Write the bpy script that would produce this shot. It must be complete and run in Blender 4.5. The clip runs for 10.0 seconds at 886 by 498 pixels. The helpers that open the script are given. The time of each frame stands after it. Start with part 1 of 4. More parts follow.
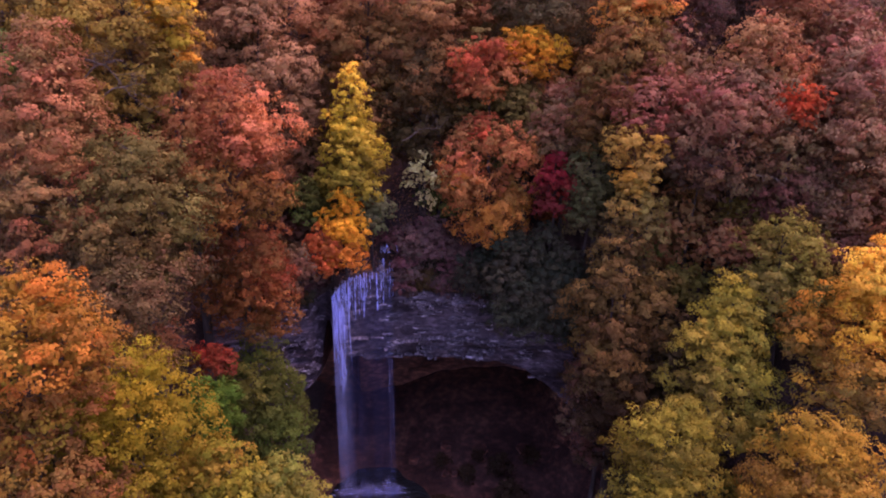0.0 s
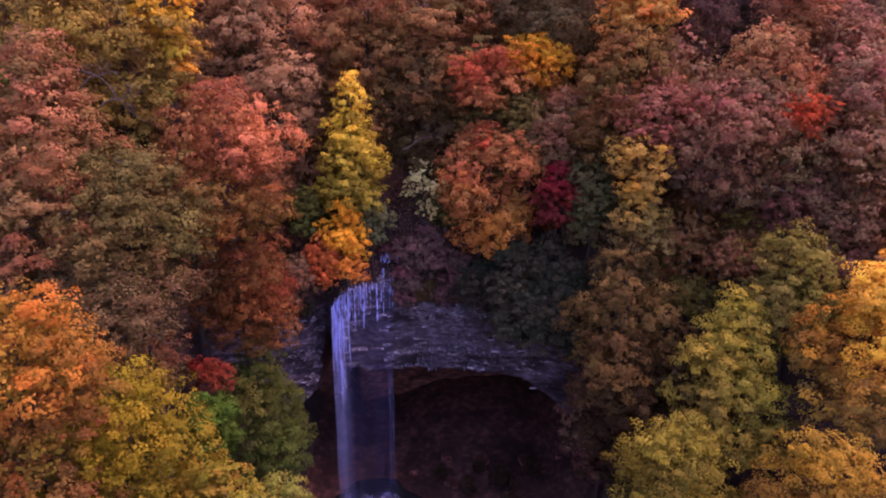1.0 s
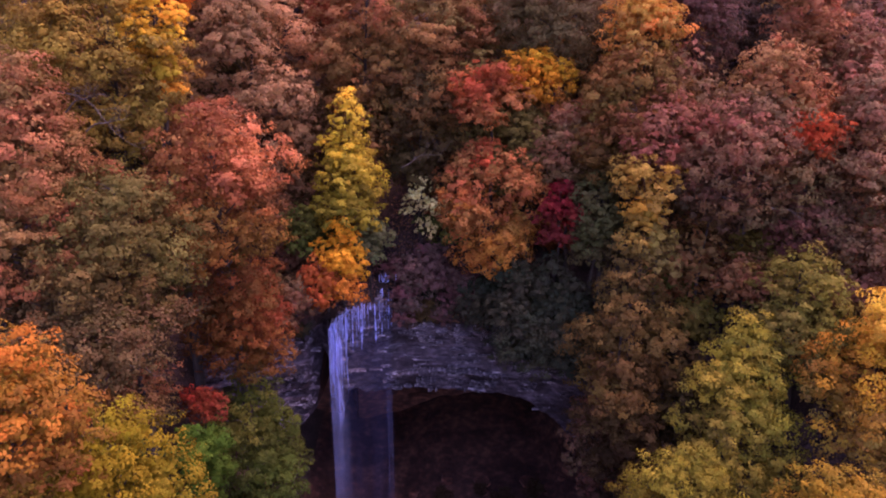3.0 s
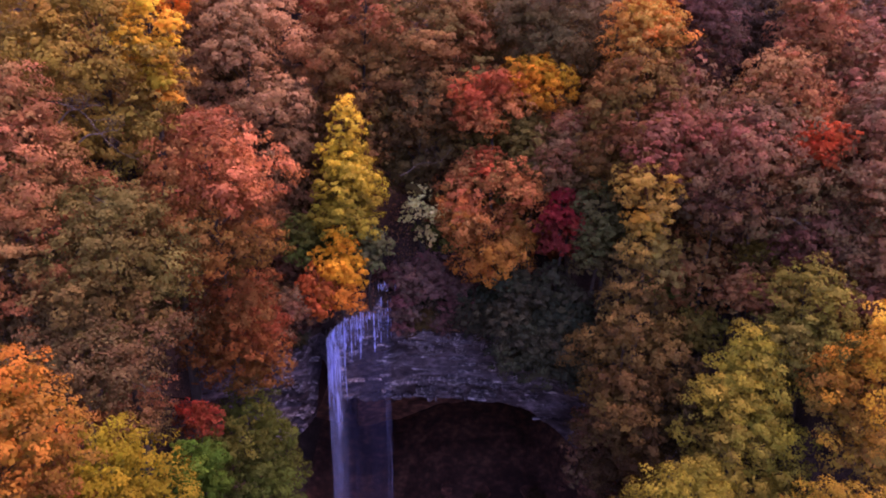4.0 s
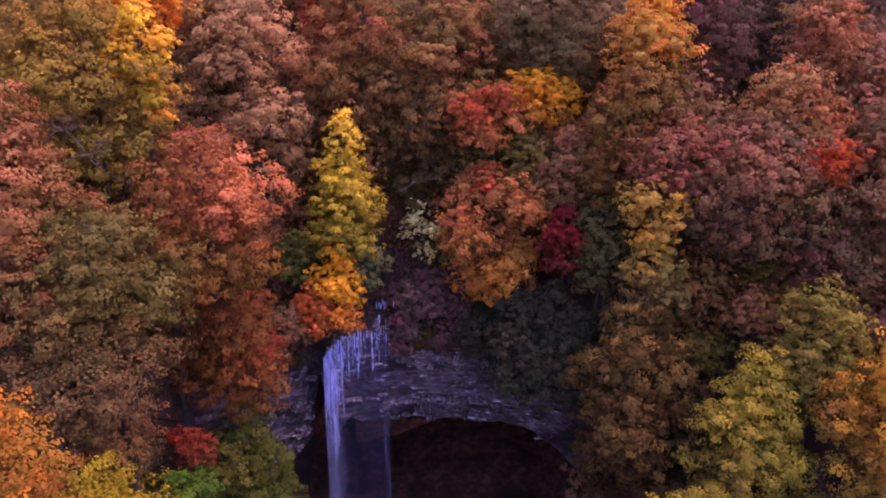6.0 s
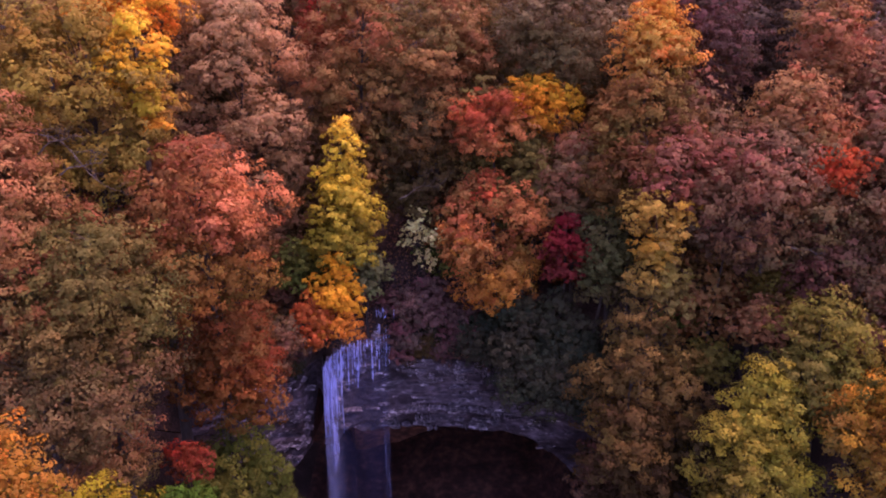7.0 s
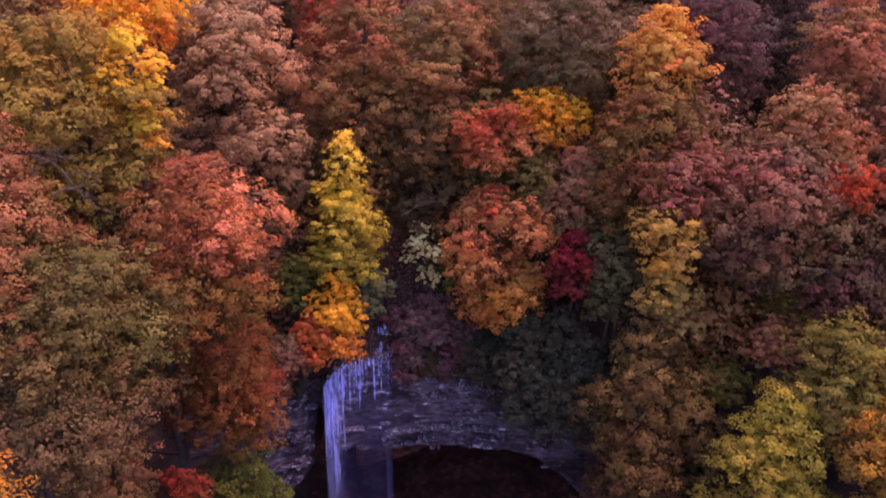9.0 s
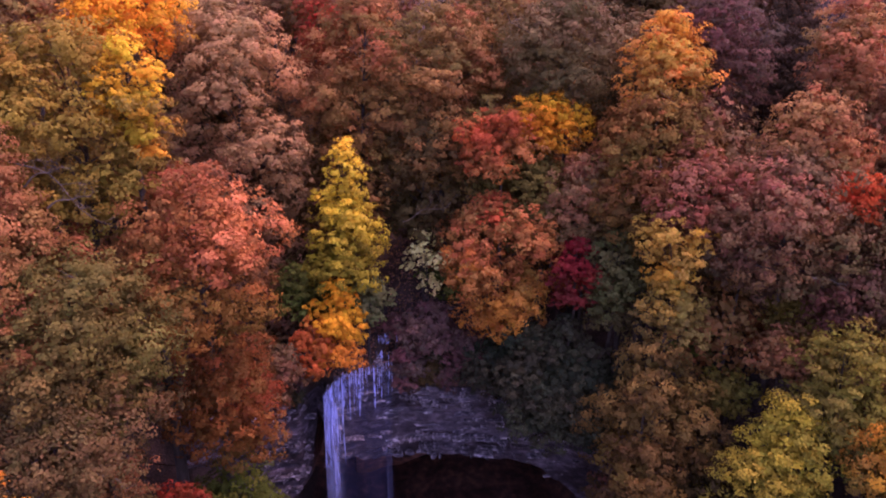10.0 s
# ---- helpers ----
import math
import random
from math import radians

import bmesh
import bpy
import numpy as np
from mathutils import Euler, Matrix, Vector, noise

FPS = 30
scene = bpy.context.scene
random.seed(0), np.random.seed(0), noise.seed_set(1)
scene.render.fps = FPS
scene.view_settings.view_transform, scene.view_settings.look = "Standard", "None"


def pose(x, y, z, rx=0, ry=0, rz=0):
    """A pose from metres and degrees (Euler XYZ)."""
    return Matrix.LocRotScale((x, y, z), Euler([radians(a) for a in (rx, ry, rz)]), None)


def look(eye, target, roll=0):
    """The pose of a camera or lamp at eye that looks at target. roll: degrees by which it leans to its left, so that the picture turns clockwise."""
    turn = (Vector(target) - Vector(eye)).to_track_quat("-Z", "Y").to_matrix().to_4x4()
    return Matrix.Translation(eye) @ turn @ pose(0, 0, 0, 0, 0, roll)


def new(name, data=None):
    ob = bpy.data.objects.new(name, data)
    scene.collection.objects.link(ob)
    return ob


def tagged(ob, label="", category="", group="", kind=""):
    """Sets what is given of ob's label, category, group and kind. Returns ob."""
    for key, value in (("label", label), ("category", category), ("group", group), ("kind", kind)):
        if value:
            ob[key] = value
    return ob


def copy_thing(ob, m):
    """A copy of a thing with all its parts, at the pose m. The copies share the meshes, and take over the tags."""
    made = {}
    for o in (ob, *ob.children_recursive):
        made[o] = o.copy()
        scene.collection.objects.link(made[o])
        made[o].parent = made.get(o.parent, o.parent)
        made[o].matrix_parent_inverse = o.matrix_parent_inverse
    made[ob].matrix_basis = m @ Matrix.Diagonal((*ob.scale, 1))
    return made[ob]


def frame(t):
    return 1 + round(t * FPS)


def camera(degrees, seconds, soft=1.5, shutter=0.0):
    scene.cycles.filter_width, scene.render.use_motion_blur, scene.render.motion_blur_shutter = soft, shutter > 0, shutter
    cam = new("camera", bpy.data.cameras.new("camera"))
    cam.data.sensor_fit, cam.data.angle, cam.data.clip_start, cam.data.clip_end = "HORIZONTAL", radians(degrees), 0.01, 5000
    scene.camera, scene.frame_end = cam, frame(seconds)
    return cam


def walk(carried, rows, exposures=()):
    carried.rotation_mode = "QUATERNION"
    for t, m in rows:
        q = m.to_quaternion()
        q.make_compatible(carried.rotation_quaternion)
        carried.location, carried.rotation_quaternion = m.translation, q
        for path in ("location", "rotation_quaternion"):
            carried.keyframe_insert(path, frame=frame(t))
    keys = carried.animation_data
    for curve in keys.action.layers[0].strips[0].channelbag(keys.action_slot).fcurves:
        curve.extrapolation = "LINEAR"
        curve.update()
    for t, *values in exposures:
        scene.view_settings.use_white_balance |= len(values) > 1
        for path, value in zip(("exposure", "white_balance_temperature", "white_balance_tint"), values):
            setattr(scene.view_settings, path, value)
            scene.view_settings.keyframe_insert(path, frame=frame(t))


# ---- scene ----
cam = camera(68.0, 10.0, soft=2.0)
PATH = [
    (0.0, 0.000, 0.000, 38.000, 72.822, -0.048, 0.110),
    (0.5, -0.028, 0.445, 38.290, 72.850, -0.030, 0.112),
    (1.0, -0.049, 0.890, 38.578, 72.849, -0.041, 0.126),
    (1.5, -0.059, 1.336, 38.857, 72.859, -0.029, 0.133),
    (2.0, -0.057, 1.775, 39.122, 72.884, -0.007, 0.128),
    (2.5, -0.046, 2.202, 39.374, 72.916, 0.014, 0.122),
    (4.0, -0.013, 3.420, 40.082, 72.950, 0.025, 0.123),
    (4.5, -0.012, 3.813, 40.310, 72.960, 0.027, 0.082),
    (5.0, -0.028, 4.202, 40.531, 72.966, 0.004, 0.049),
    (5.5, -0.065, 4.583, 40.743, 72.984, -0.006, 0.020),
    (7.0, -0.237, 5.697, 41.335, 73.062, 0.002, -0.099),
    (7.5, -0.309, 6.054, 41.525, 73.070, 0.006, -0.102),
    (8.0, -0.387, 6.406, 41.712, 73.093, 0.018, -0.108),
    (8.5, -0.467, 6.760, 41.899, 73.149, 0.020, -0.114),
    (9.0, -0.543, 7.112, 42.086, 73.182, 0.014, -0.152),
    (9.5, -0.616, 7.455, 42.273, 73.193, 0.022, -0.190),
    (10.0, -0.687, 7.785, 42.463, 73.205, 0.013, -0.234),
]
walk(cam, [(t, pose(x, y, z, rx, ry, rz)) for t, x, y, z, rx, ry, rz in PATH], exposures=[(0.0, 2.23, 6340, 77), (10.0, 2.24, 6430, 78)])

# ---------------------------------------------------------------- light
SUN_ELEVATION, SUN_ROTATION = radians(63), radians(80)
world = bpy.data.worlds.new("world")
scene.world = world
world.use_nodes = True
wn = world.node_tree.nodes
sky = wn.new("ShaderNodeTexSky")
sky.sky_type = "NISHITA"
sky.sun_disc = False
sky.sun_elevation, sky.sun_rotation = SUN_ELEVATION, SUN_ROTATION
world.node_tree.links.new(sky.outputs[0], wn["Background"].inputs[0])
wn["Background"].inputs[1].default_value = 0.15
sun = new("sun", bpy.data.lights.new("sun", "SUN"))
sun.data.energy, sun.data.angle, sun.data.color = 1.02, radians(50), (1.0, 0.755, 0.53)
sun.matrix_world = look((math.sin(SUN_ROTATION) * 200, math.cos(SUN_ROTATION) * 200, 200 * math.tan(SUN_ELEVATION)), (0, 0, 0))

# ---------------------------------------------------------------- materials
def material(name, roughness=0.8):
    m = bpy.data.materials.new(name)
    m.use_nodes = True
    b = m.node_tree.nodes["Principled BSDF"]
    b.inputs["Roughness"].default_value = roughness
    b.inputs["Specular IOR Level"].default_value = 0.25
    return m, m.node_tree.nodes, m.node_tree.links, b


def ramp(nodes, stops):
    r = nodes.new("ShaderNodeValToRGB")
    while len(r.color_ramp.elements) < len(stops):
        r.color_ramp.elements.new(0.5)
    for e, (p, c) in zip(r.color_ramp.elements, stops):
        e.position, e.color = p, (*c, 1)
    return r


def noise_node(nodes, links, scale, detail=6, squash=(1, 1, 1)):
    tc, mp, n = nodes.new("ShaderNodeTexCoord"), nodes.new("ShaderNodeMapping"), nodes.new("ShaderNodeTexNoise")
    mp.inputs["Scale"].default_value = squash
    n.inputs["Scale"].default_value, n.inputs["Detail"].default_value = scale, detail
    links.new(tc.outputs["Object"], mp.inputs[0])
    links.new(mp.outputs[0], n.inputs["Vector"])
    return n


def bump(nodes, links, b, height, strength, distance):
    k = nodes.new("ShaderNodeBump")
    k.inputs["Strength"].default_value, k.inputs["Distance"].default_value = strength, distance
    links.new(height, k.inputs["Height"])
    links.new(k.outputs[0], b.inputs["Normal"])


def leaf_material():
    """Leaf pigment from the leaf's own colour, slightly varied leaf by leaf; light passes through the blade."""
    m, n, l, b = material("leaf", 0.75)
    b.inputs["Specular IOR Level"].default_value = 0.06
    at, geo = n.new("ShaderNodeAttribute"), n.new("ShaderNodeNewGeometry")
    at.attribute_name = "pigment"
    hsv, mr = n.new("ShaderNodeHueSaturation"), n.new("ShaderNodeMapRange")
    mr.inputs["To Min"].default_value, mr.inputs["To Max"].default_value = 0.94, 1.06
    l.new(geo.outputs["Random Per Island"], mr.inputs["Value"])
    l.new(mr.outputs[0], hsv.inputs["Value"])
    l.new(at.outputs["Color"], hsv.inputs["Color"])
    l.new(hsv.outputs[0], b.inputs["Base Color"])
    tr, mix = n.new("ShaderNodeBsdfTranslucent"), n.new("ShaderNodeMixShader")
    l.new(hsv.outputs[0], tr.inputs["Color"])
    mix.inputs[0].default_value = 0.28
    l.new(b.outputs[0], mix.inputs[1])
    l.new(tr.outputs[0], mix.inputs[2])
    l.new(mix.outputs[0], n["Material Output"].inputs["Surface"])
    return m


def bark_material(name, dark, light):
    m, n, l, b = material(name, 0.9)
    s = noise_node(n, l, 3.0, 8, (1, 1, 0.25))
    r = ramp(n, [(0.3, dark), (0.7, light)])
    l.new(s.outputs[0], r.inputs[0])
    l.new(r.outputs[0], b.inputs["Base Color"])
    bump(n, l, b, s.outputs[0], 0.6, 0.05)
    return m


def rock_material(name, shade=0.56, roughness=0.75, warm=1.0):
    m, n, l, b = material(name, roughness)
    bed, blot, fine = noise_node(n, l, 2.0, 10, (0.7, 0.7, 1.7)), noise_node(n, l, 0.45, 6, (0.7, 1, 1.3)), noise_node(n, l, 9.0, 8)
    r = ramp(n, [(0.25, (0.055 * shade * warm, 0.041 * shade, 0.047 * shade / warm)), (0.5, (0.145 * shade * warm, 0.108 * shade, 0.122 * shade / warm)), (0.70, (0.33 * shade * warm, 0.255 * shade, 0.28 * shade / warm))])
    r2 = ramp(n, [(0.38, (0.36, 0.30, 0.28)), (0.5, (0.75, 0.70, 0.70)), (0.62, (1.0, 1.0, 1.0))])
    mul = n.new("ShaderNodeMix")
    mul.data_type, mul.blend_type = "RGBA", "MULTIPLY"
    mul.inputs["Factor"].default_value = 1.0
    l.new(bed.outputs[0], r.inputs[0])
    l.new(blot.outputs[0], r2.inputs[0])
    l.new(r.outputs[0], mul.inputs["A"])
    l.new(r2.outputs[0], mul.inputs["B"])
    l.new(mul.outputs["Result"], b.inputs["Base Color"])
    add = n.new("ShaderNodeMath")
    l.new(bed.outputs[0], add.inputs[0])
    l.new(fine.outputs[0], add.inputs[1])
    bump(n, l, b, add.outputs[0], 0.9, 0.14)
    return m


def litter_material():
    m, n, l, b = material("leaf_litter", 0.95)
    a, c = noise_node(n, l, 0.5, 5), noise_node(n, l, 9.0, 8)
    mixf = n.new("ShaderNodeMath")
    mixf.operation = "MULTIPLY_ADD"
    mixf.inputs[1].default_value = 0.5
    l.new(c.outputs[0], mixf.inputs[0])
    half = n.new("ShaderNodeMath")
    half.operation = "MULTIPLY"
    half.inputs[1].default_value = 0.5
    l.new(a.outputs[0], half.inputs[0])
    l.new(half.outputs[0], mixf.inputs[2])
    r = ramp(n, [(0.32, (0.012, 0.008, 0.006)), (0.5, (0.036, 0.021, 0.016)), (0.68, (0.10, 0.055, 0.042))])
    l.new(mixf.outputs[0], r.inputs[0])
    l.new(r.outputs[0], b.inputs["Base Color"])
    bump(n, l, b, c.outputs[0], 0.8, 0.1)
    return m


def water_material(name, low, high, scale, along_fall=0.05, thinned=1.0, tint=(0.58, 0.64, 0.96, 1), edged=False):
    """Falling water: white, broken into streaks along its fall; the share `thinned` is left of it where it has broken up into drops."""
    m, n, l, b = material(name, 0.35)
    b.inputs["Base Color"].default_value = tint
    s = noise_node(n, l, scale, 6, (1, 1, along_fall))
    r = ramp(n, [(0.38, (low,) * 3), (0.62, (high,) * 3)])
    l.new(s.outputs[0], r.inputs[0])
    tr, tl, both, mix = (n.new("ShaderNode" + k) for k in ("BsdfTransparent", "BsdfTranslucent", "MixShader", "MixShader"))
    tl.inputs["Color"].default_value = tint
    l.new(b.outputs[0], both.inputs[1])
    l.new(tl.outputs[0], both.inputs[2])
    geo, xyz, mr, mul = (n.new("ShaderNode" + k) for k in ("NewGeometry", "SeparateXYZ", "MapRange", "Math"))
    mr.interpolation_type = "SMOOTHSTEP"
    for k, v in (("From Min", 7.0), ("From Max", 18.5), ("To Min", thinned), ("To Max", 1.0)):
        mr.inputs[k].default_value = v
    mul.operation = "MULTIPLY"
    l.new(geo.outputs["Position"], xyz.inputs[0])
    l.new(xyz.outputs["Z"], mr.inputs["Value"])
    l.new(mr.outputs[0], mul.inputs[0])
    l.new(r.outputs[0], mul.inputs[1])
    share = mul.outputs[0]
    if edged:
        # a curtain that thins out towards its edges
        at, by = n.new("ShaderNodeAttribute"), n.new("ShaderNodeMath")
        at.attribute_name, by.operation = "curtain", "MULTIPLY"
        l.new(share, by.inputs[0])
        l.new(at.outputs["Fac"], by.inputs[1])
        share = by.outputs[0]
    l.new(share, mix.inputs[0])
    l.new(tr.outputs[0], mix.inputs[1])
    l.new(both.outputs[0], mix.inputs[2])
    l.new(mix.outputs[0], n["Material Output"].inputs["Surface"])
    return m


LEAF = leaf_material()
BARK = bark_material("grey_bark", (0.020, 0.014, 0.010), (0.075, 0.055, 0.042))
PALE_BARK = bark_material("pale_bark", (0.045, 0.033, 0.022), (0.145, 0.105, 0.070))
ROCK = rock_material("layered_rock")
LITTER = litter_material()
# rock colours darkened to hold the shade of the hollow and the gorge floor
SHADED_ROCK = rock_material("shaded_rock", 0.38, 0.7, 2.1)
GORGE_FLOOR = rock_material("shaded_gorge_floor", 0.26, 0.7, 1.9)
DAMP = rock_material("damp_rock", 0.36, 0.4, 1.05)


def mesh(name, verts, faces, mat, smooth=False):
    me = bpy.data.meshes.new(name)
    me.from_pydata(verts, [], faces)
    me.materials.append(mat)
    if smooth:
        me.polygons.foreach_set("use_smooth", [True] * len(me.polygons))
    return me


def under(ob, parent):
    ob.parent = parent
    return ob


# ---------------------------------------------------------------- the land
def step(a, b, v):
    k = min(1.0, max(0.0, (v - a) / (b - a)))
    return k * k * (3 - 2 * k)


def along(x, *pairs):
    """Straight-line interpolation through (x, value) pairs."""
    return float(np.interp(x, [p[0] for p in pairs], [p[1] for p in pairs]))


def face_y(x):
    return along(x, (-22, 46), (-16, 50.0), (-13, 51.2), (-11.4, 51.4), (-10.6, 54.0), (-9.9, 53.5), (-9.4, 51.7), (-7, 52.8), (-4, 53.6), (4, 53.7), (9, 53.7), (13, 51.5), (17, 47), (24, 42))


def rim_z(x):
    return 0.3 * noise.noise((x * 1.1, 3.0, 1.0)) + along(x, (-22, 20), (-14, 17.0), (-11, 17.3), (-9.3, 18.0), (-6.5, 19.0), (-4.4, 19.6), (-2.9, 17.5), (5, 17.2), (10, 16.0), (16, 15.0), (24, 15))


def arch_z(x):
    return along(x, (-16, 6.0), (-12, 9.4), (-11, 9.9), (-10.4, 15.0), (-9.8, 14.0), (-9, 12.6), (-8, 12.0), (-6, 11.1), (-4, 10.9), (-1, 10.8), (2, 10.7), (5, 10.4), (7.5, 9.8), (10.5, 7.7), (12.5, 6.0), (15, 3.4), (18, 0.8))


def gorge(x, y):
    """Floor and flanks of the gorge below the falls."""
    side = max(0.0, abs(x - 2.5) - 7.0 - (9.0 * math.exp(-((y - 50) / 9) ** 2) if x < 2.5 else 0.0))
    z = 0.8 * side - 0.006 * side * side if side < 40 else 22.4 + 0.3 * (side - 40)
    z += 0.8 * noise.noise((x * 0.12, y * 0.12, 3.0)) + 0.3 * noise.noise((x * 0.5, y * 0.5, 7.0))
    z -= 2.2 * math.exp(-(((x + 6.5) / 7) ** 2 + ((y - 48) / 7) ** 2) ** 2)
    return z - 0.03 * max(0.0, 50 - y)


def hill(x, y):
    """The wooded hill above the rim, cut by the ravine of the stream."""
    d = y - face_y(x)
    z = rim_z(x) + along(d, (-6, -3.6), (0, 0), (0.4, 0.1), (2.2, 3.4), (6, 6.6), (60, 42), (200, 90), (500, 130), (4000, 130))
    xr = -4.6 - 0.15 * (y - 54)
    z -= 3.3 * math.exp(-((x - xr) / 1.9) ** 2) * step(0.2, 1.6, d) * (1 - step(30, 60, d))
    return z + (0.7 * noise.noise((x * 0.1, y * 0.1, 1.0)) + 0.3 * noise.noise((x * 0.4, y * 0.4, 5.0))) * step(0.5, 3, d)


def land(x, y):
    d = y - face_y(x)
    if -17 < x < 19:
        return hill(x, y) if d >= 0 else gorge(x, y)
    k = step(-5, 3, d)
    return gorge(x, y) * (1 - k) + hill(x, y) * k


def ground():
    near = np.arange(-48, 48.01, 1.0)
    far = np.array([55, 65, 80, 100, 130, 180, 260, 400, 700, 1300, 2500])
    xs = np.concatenate([-far[::-1], near, far])
    rows = np.concatenate([-far[::-1] - 10, np.arange(-55, -3.5, 2.0), np.arange(-3, 0.01, 0.5)])
    back = np.concatenate([np.arange(0, 8, 0.4), np.arange(8, 60, 1.5), far + 10])
    verts, faces = [], []
    for part in (rows, back):
        base = len(verts)
        for d in part:
            for x in xs:
                fy = face_y(x)
                lip = 0.0 if part is back or d < 0 else -0.02
                y = fy + d + lip
                z = land(x, y + (0.001 if part is back else 0))
                verts.append((x, y, z))
        nx = len(xs)
        faces += [(base + j * nx + i, base + j * nx + i + 1, base + (j + 1) * nx + i + 1, base + (j + 1) * nx + i)
                  for j in range(len(part) - 1) for i in range(nx - 1)]
    # floor inside the hollow behind the falls
    base, cx, cy = len(verts), np.arange(-20, 20.1, 1.0), np.arange(-0.02, 17, 1.0)
    for d in cy:
        for x in cx:
            verts.append((x, face_y(x) + d, gorge(x, face_y(x)) + 0.18 * d))
    faces += [(base + j * len(cx) + i, base + j * len(cx) + i + 1, base + (j + 1) * len(cx) + i + 1, base + (j + 1) * len(cx) + i)
              for j in range(len(cy) - 1) for i in range(len(cx) - 1)]
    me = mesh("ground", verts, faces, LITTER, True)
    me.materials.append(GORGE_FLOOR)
    # floor below the falls: its shade is painted with the darker rock
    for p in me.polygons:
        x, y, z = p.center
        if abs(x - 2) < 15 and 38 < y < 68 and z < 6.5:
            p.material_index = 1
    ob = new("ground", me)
    return tagged(ob, "steep wooded ground covered with brown leaf litter", "ground", kind="structure")


ground()


def cliff():
    """Overhanging layered rock: bedded face, curved roof of the hollow, and its back wall."""
    rnd = random.Random(4)
    shelf = [[rnd.uniform(0.0, 0.55) for _ in range(12)] for _ in range(80)]
    xs = np.arange(-19, 19.01, 0.17)
    verts, faces, per = [], [], 0
    for x in xs:
        fy, top, low = face_y(x), rim_z(x) + 0.05, arch_z(x)
        col = []
        for k in range(81):
            z = top + (low - top) * k / 80
            w = 1.2 * noise.noise((x * 0.16, 2.0, z * 0.1))
            layer = z / 0.42 + w
            i, c = int(layer) % 80, (x + 30 + 1.7 * (int(layer) % 5)) / 2.6 + 0.8 * noise.noise((x * 0.3, z * 0.5, 4.0))
            a, b = shelf[i][int(c) % 12], shelf[i][(int(c) + 1) % 12]
            out = a if c % 1 < 0.93 else a + (b - a) * (c % 1 - 0.93) / 0.07
            # broken under the rim and in the thin beds below, smooth between
            out *= 0.22 + 0.9 * step(15.4, 16.4, z) + 0.5 * step(13.2, 12.4, z) if x > -10.5 else 1.0
            out += 0.35 * noise.noise((x * 0.45, z * 0.45, 9.0)) + 0.12 * noise.noise((x * 1.9, z * 2.5, 2.0))
            shelf_z = 13.1 - (0.02 if x > -1 else 0.05) * (x + 1) ** 2
            out -= 0.75 * step(0.25, -0.15, z - shelf_z) * step(-6.5, -4.5, x) * (1 - step(4.5, 7.5, x))
            out *= min(1.0, k / 3)
            col.append((x, fy - out + 0.25, z))
        roof = 13.0 * step(-16, -15, x) * (1 - step(9, 16, x)) + 1.0
        for k in range(1, 13):
            d = roof * k / 12
            z = low + 0.9 * math.sin(math.pi * k / 12) * step(-10, -6, x) * (1 - step(6, 13, x)) - 0.06 * d
            col.append((x, fy + d + 0.1, z + 0.35 * noise.noise((x * 0.5, d * 0.5, 6.0))))
        end = col[-1]
        floor = gorge(x, fy) - 0.5
        for k in range(1, 13):
            z = end[2] + (min(floor, end[2] - 0.5) - end[2]) * k / 12
            col.append((x, end[1] + 0.5 * noise.noise((x * 0.4, z * 0.7, 8.0)), z))
        per = len(col)
        verts += col
    n = len(xs)
    faces = [(i * per + k, i * per + k + 1, (i + 1) * per + k + 1, (i + 1) * per + k) for i in range(n - 1) for k in range(per - 1)]
    me = mesh("cliff", verts, faces, ROCK)
    me.materials.append(SHADED_ROCK)
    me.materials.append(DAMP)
    # roof and back wall of the hollow get the rock with shade in its colour
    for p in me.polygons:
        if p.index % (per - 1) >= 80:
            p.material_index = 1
        elif -9.8 < p.center.x < -4.4 + 0.5 * noise.noise((0, 0, p.center.z)):
            p.material_index = 2
    ob = new("cliff", me)
    return tagged(ob, "grey layered limestone cliff with dark hollow under its arched overhang", "cliff", kind="structure")


CLIFF = cliff()


# ---------------------------------------------------------------- trees
def tube(verts, faces, pts, radii, sides=6):
    base, up = len(verts), Vector((0.3, 0.2, 1)).normalized()
    for i, p in enumerate(pts):
        d = (pts[min(i + 1, len(pts) - 1)] - pts[max(i - 1, 0)]).normalized()
        u = d.cross(up if abs(d.dot(up)) < 0.95 else Vector((1, 0, 0))).normalized()
        v = d.cross(u)
        for s in range(sides):
            a = 2 * math.pi * s / sides
            verts.append(tuple(p + (u * math.cos(a) + v * math.sin(a)) * radii[i]))
    for i in range(len(pts) - 1):
        for s in range(sides):
            faces.append((base + i * sides + s, base + i * sides + (s + 1) % sides, base + (i + 1) * sides + (s + 1) % sides, base + (i + 1) * sides + s))


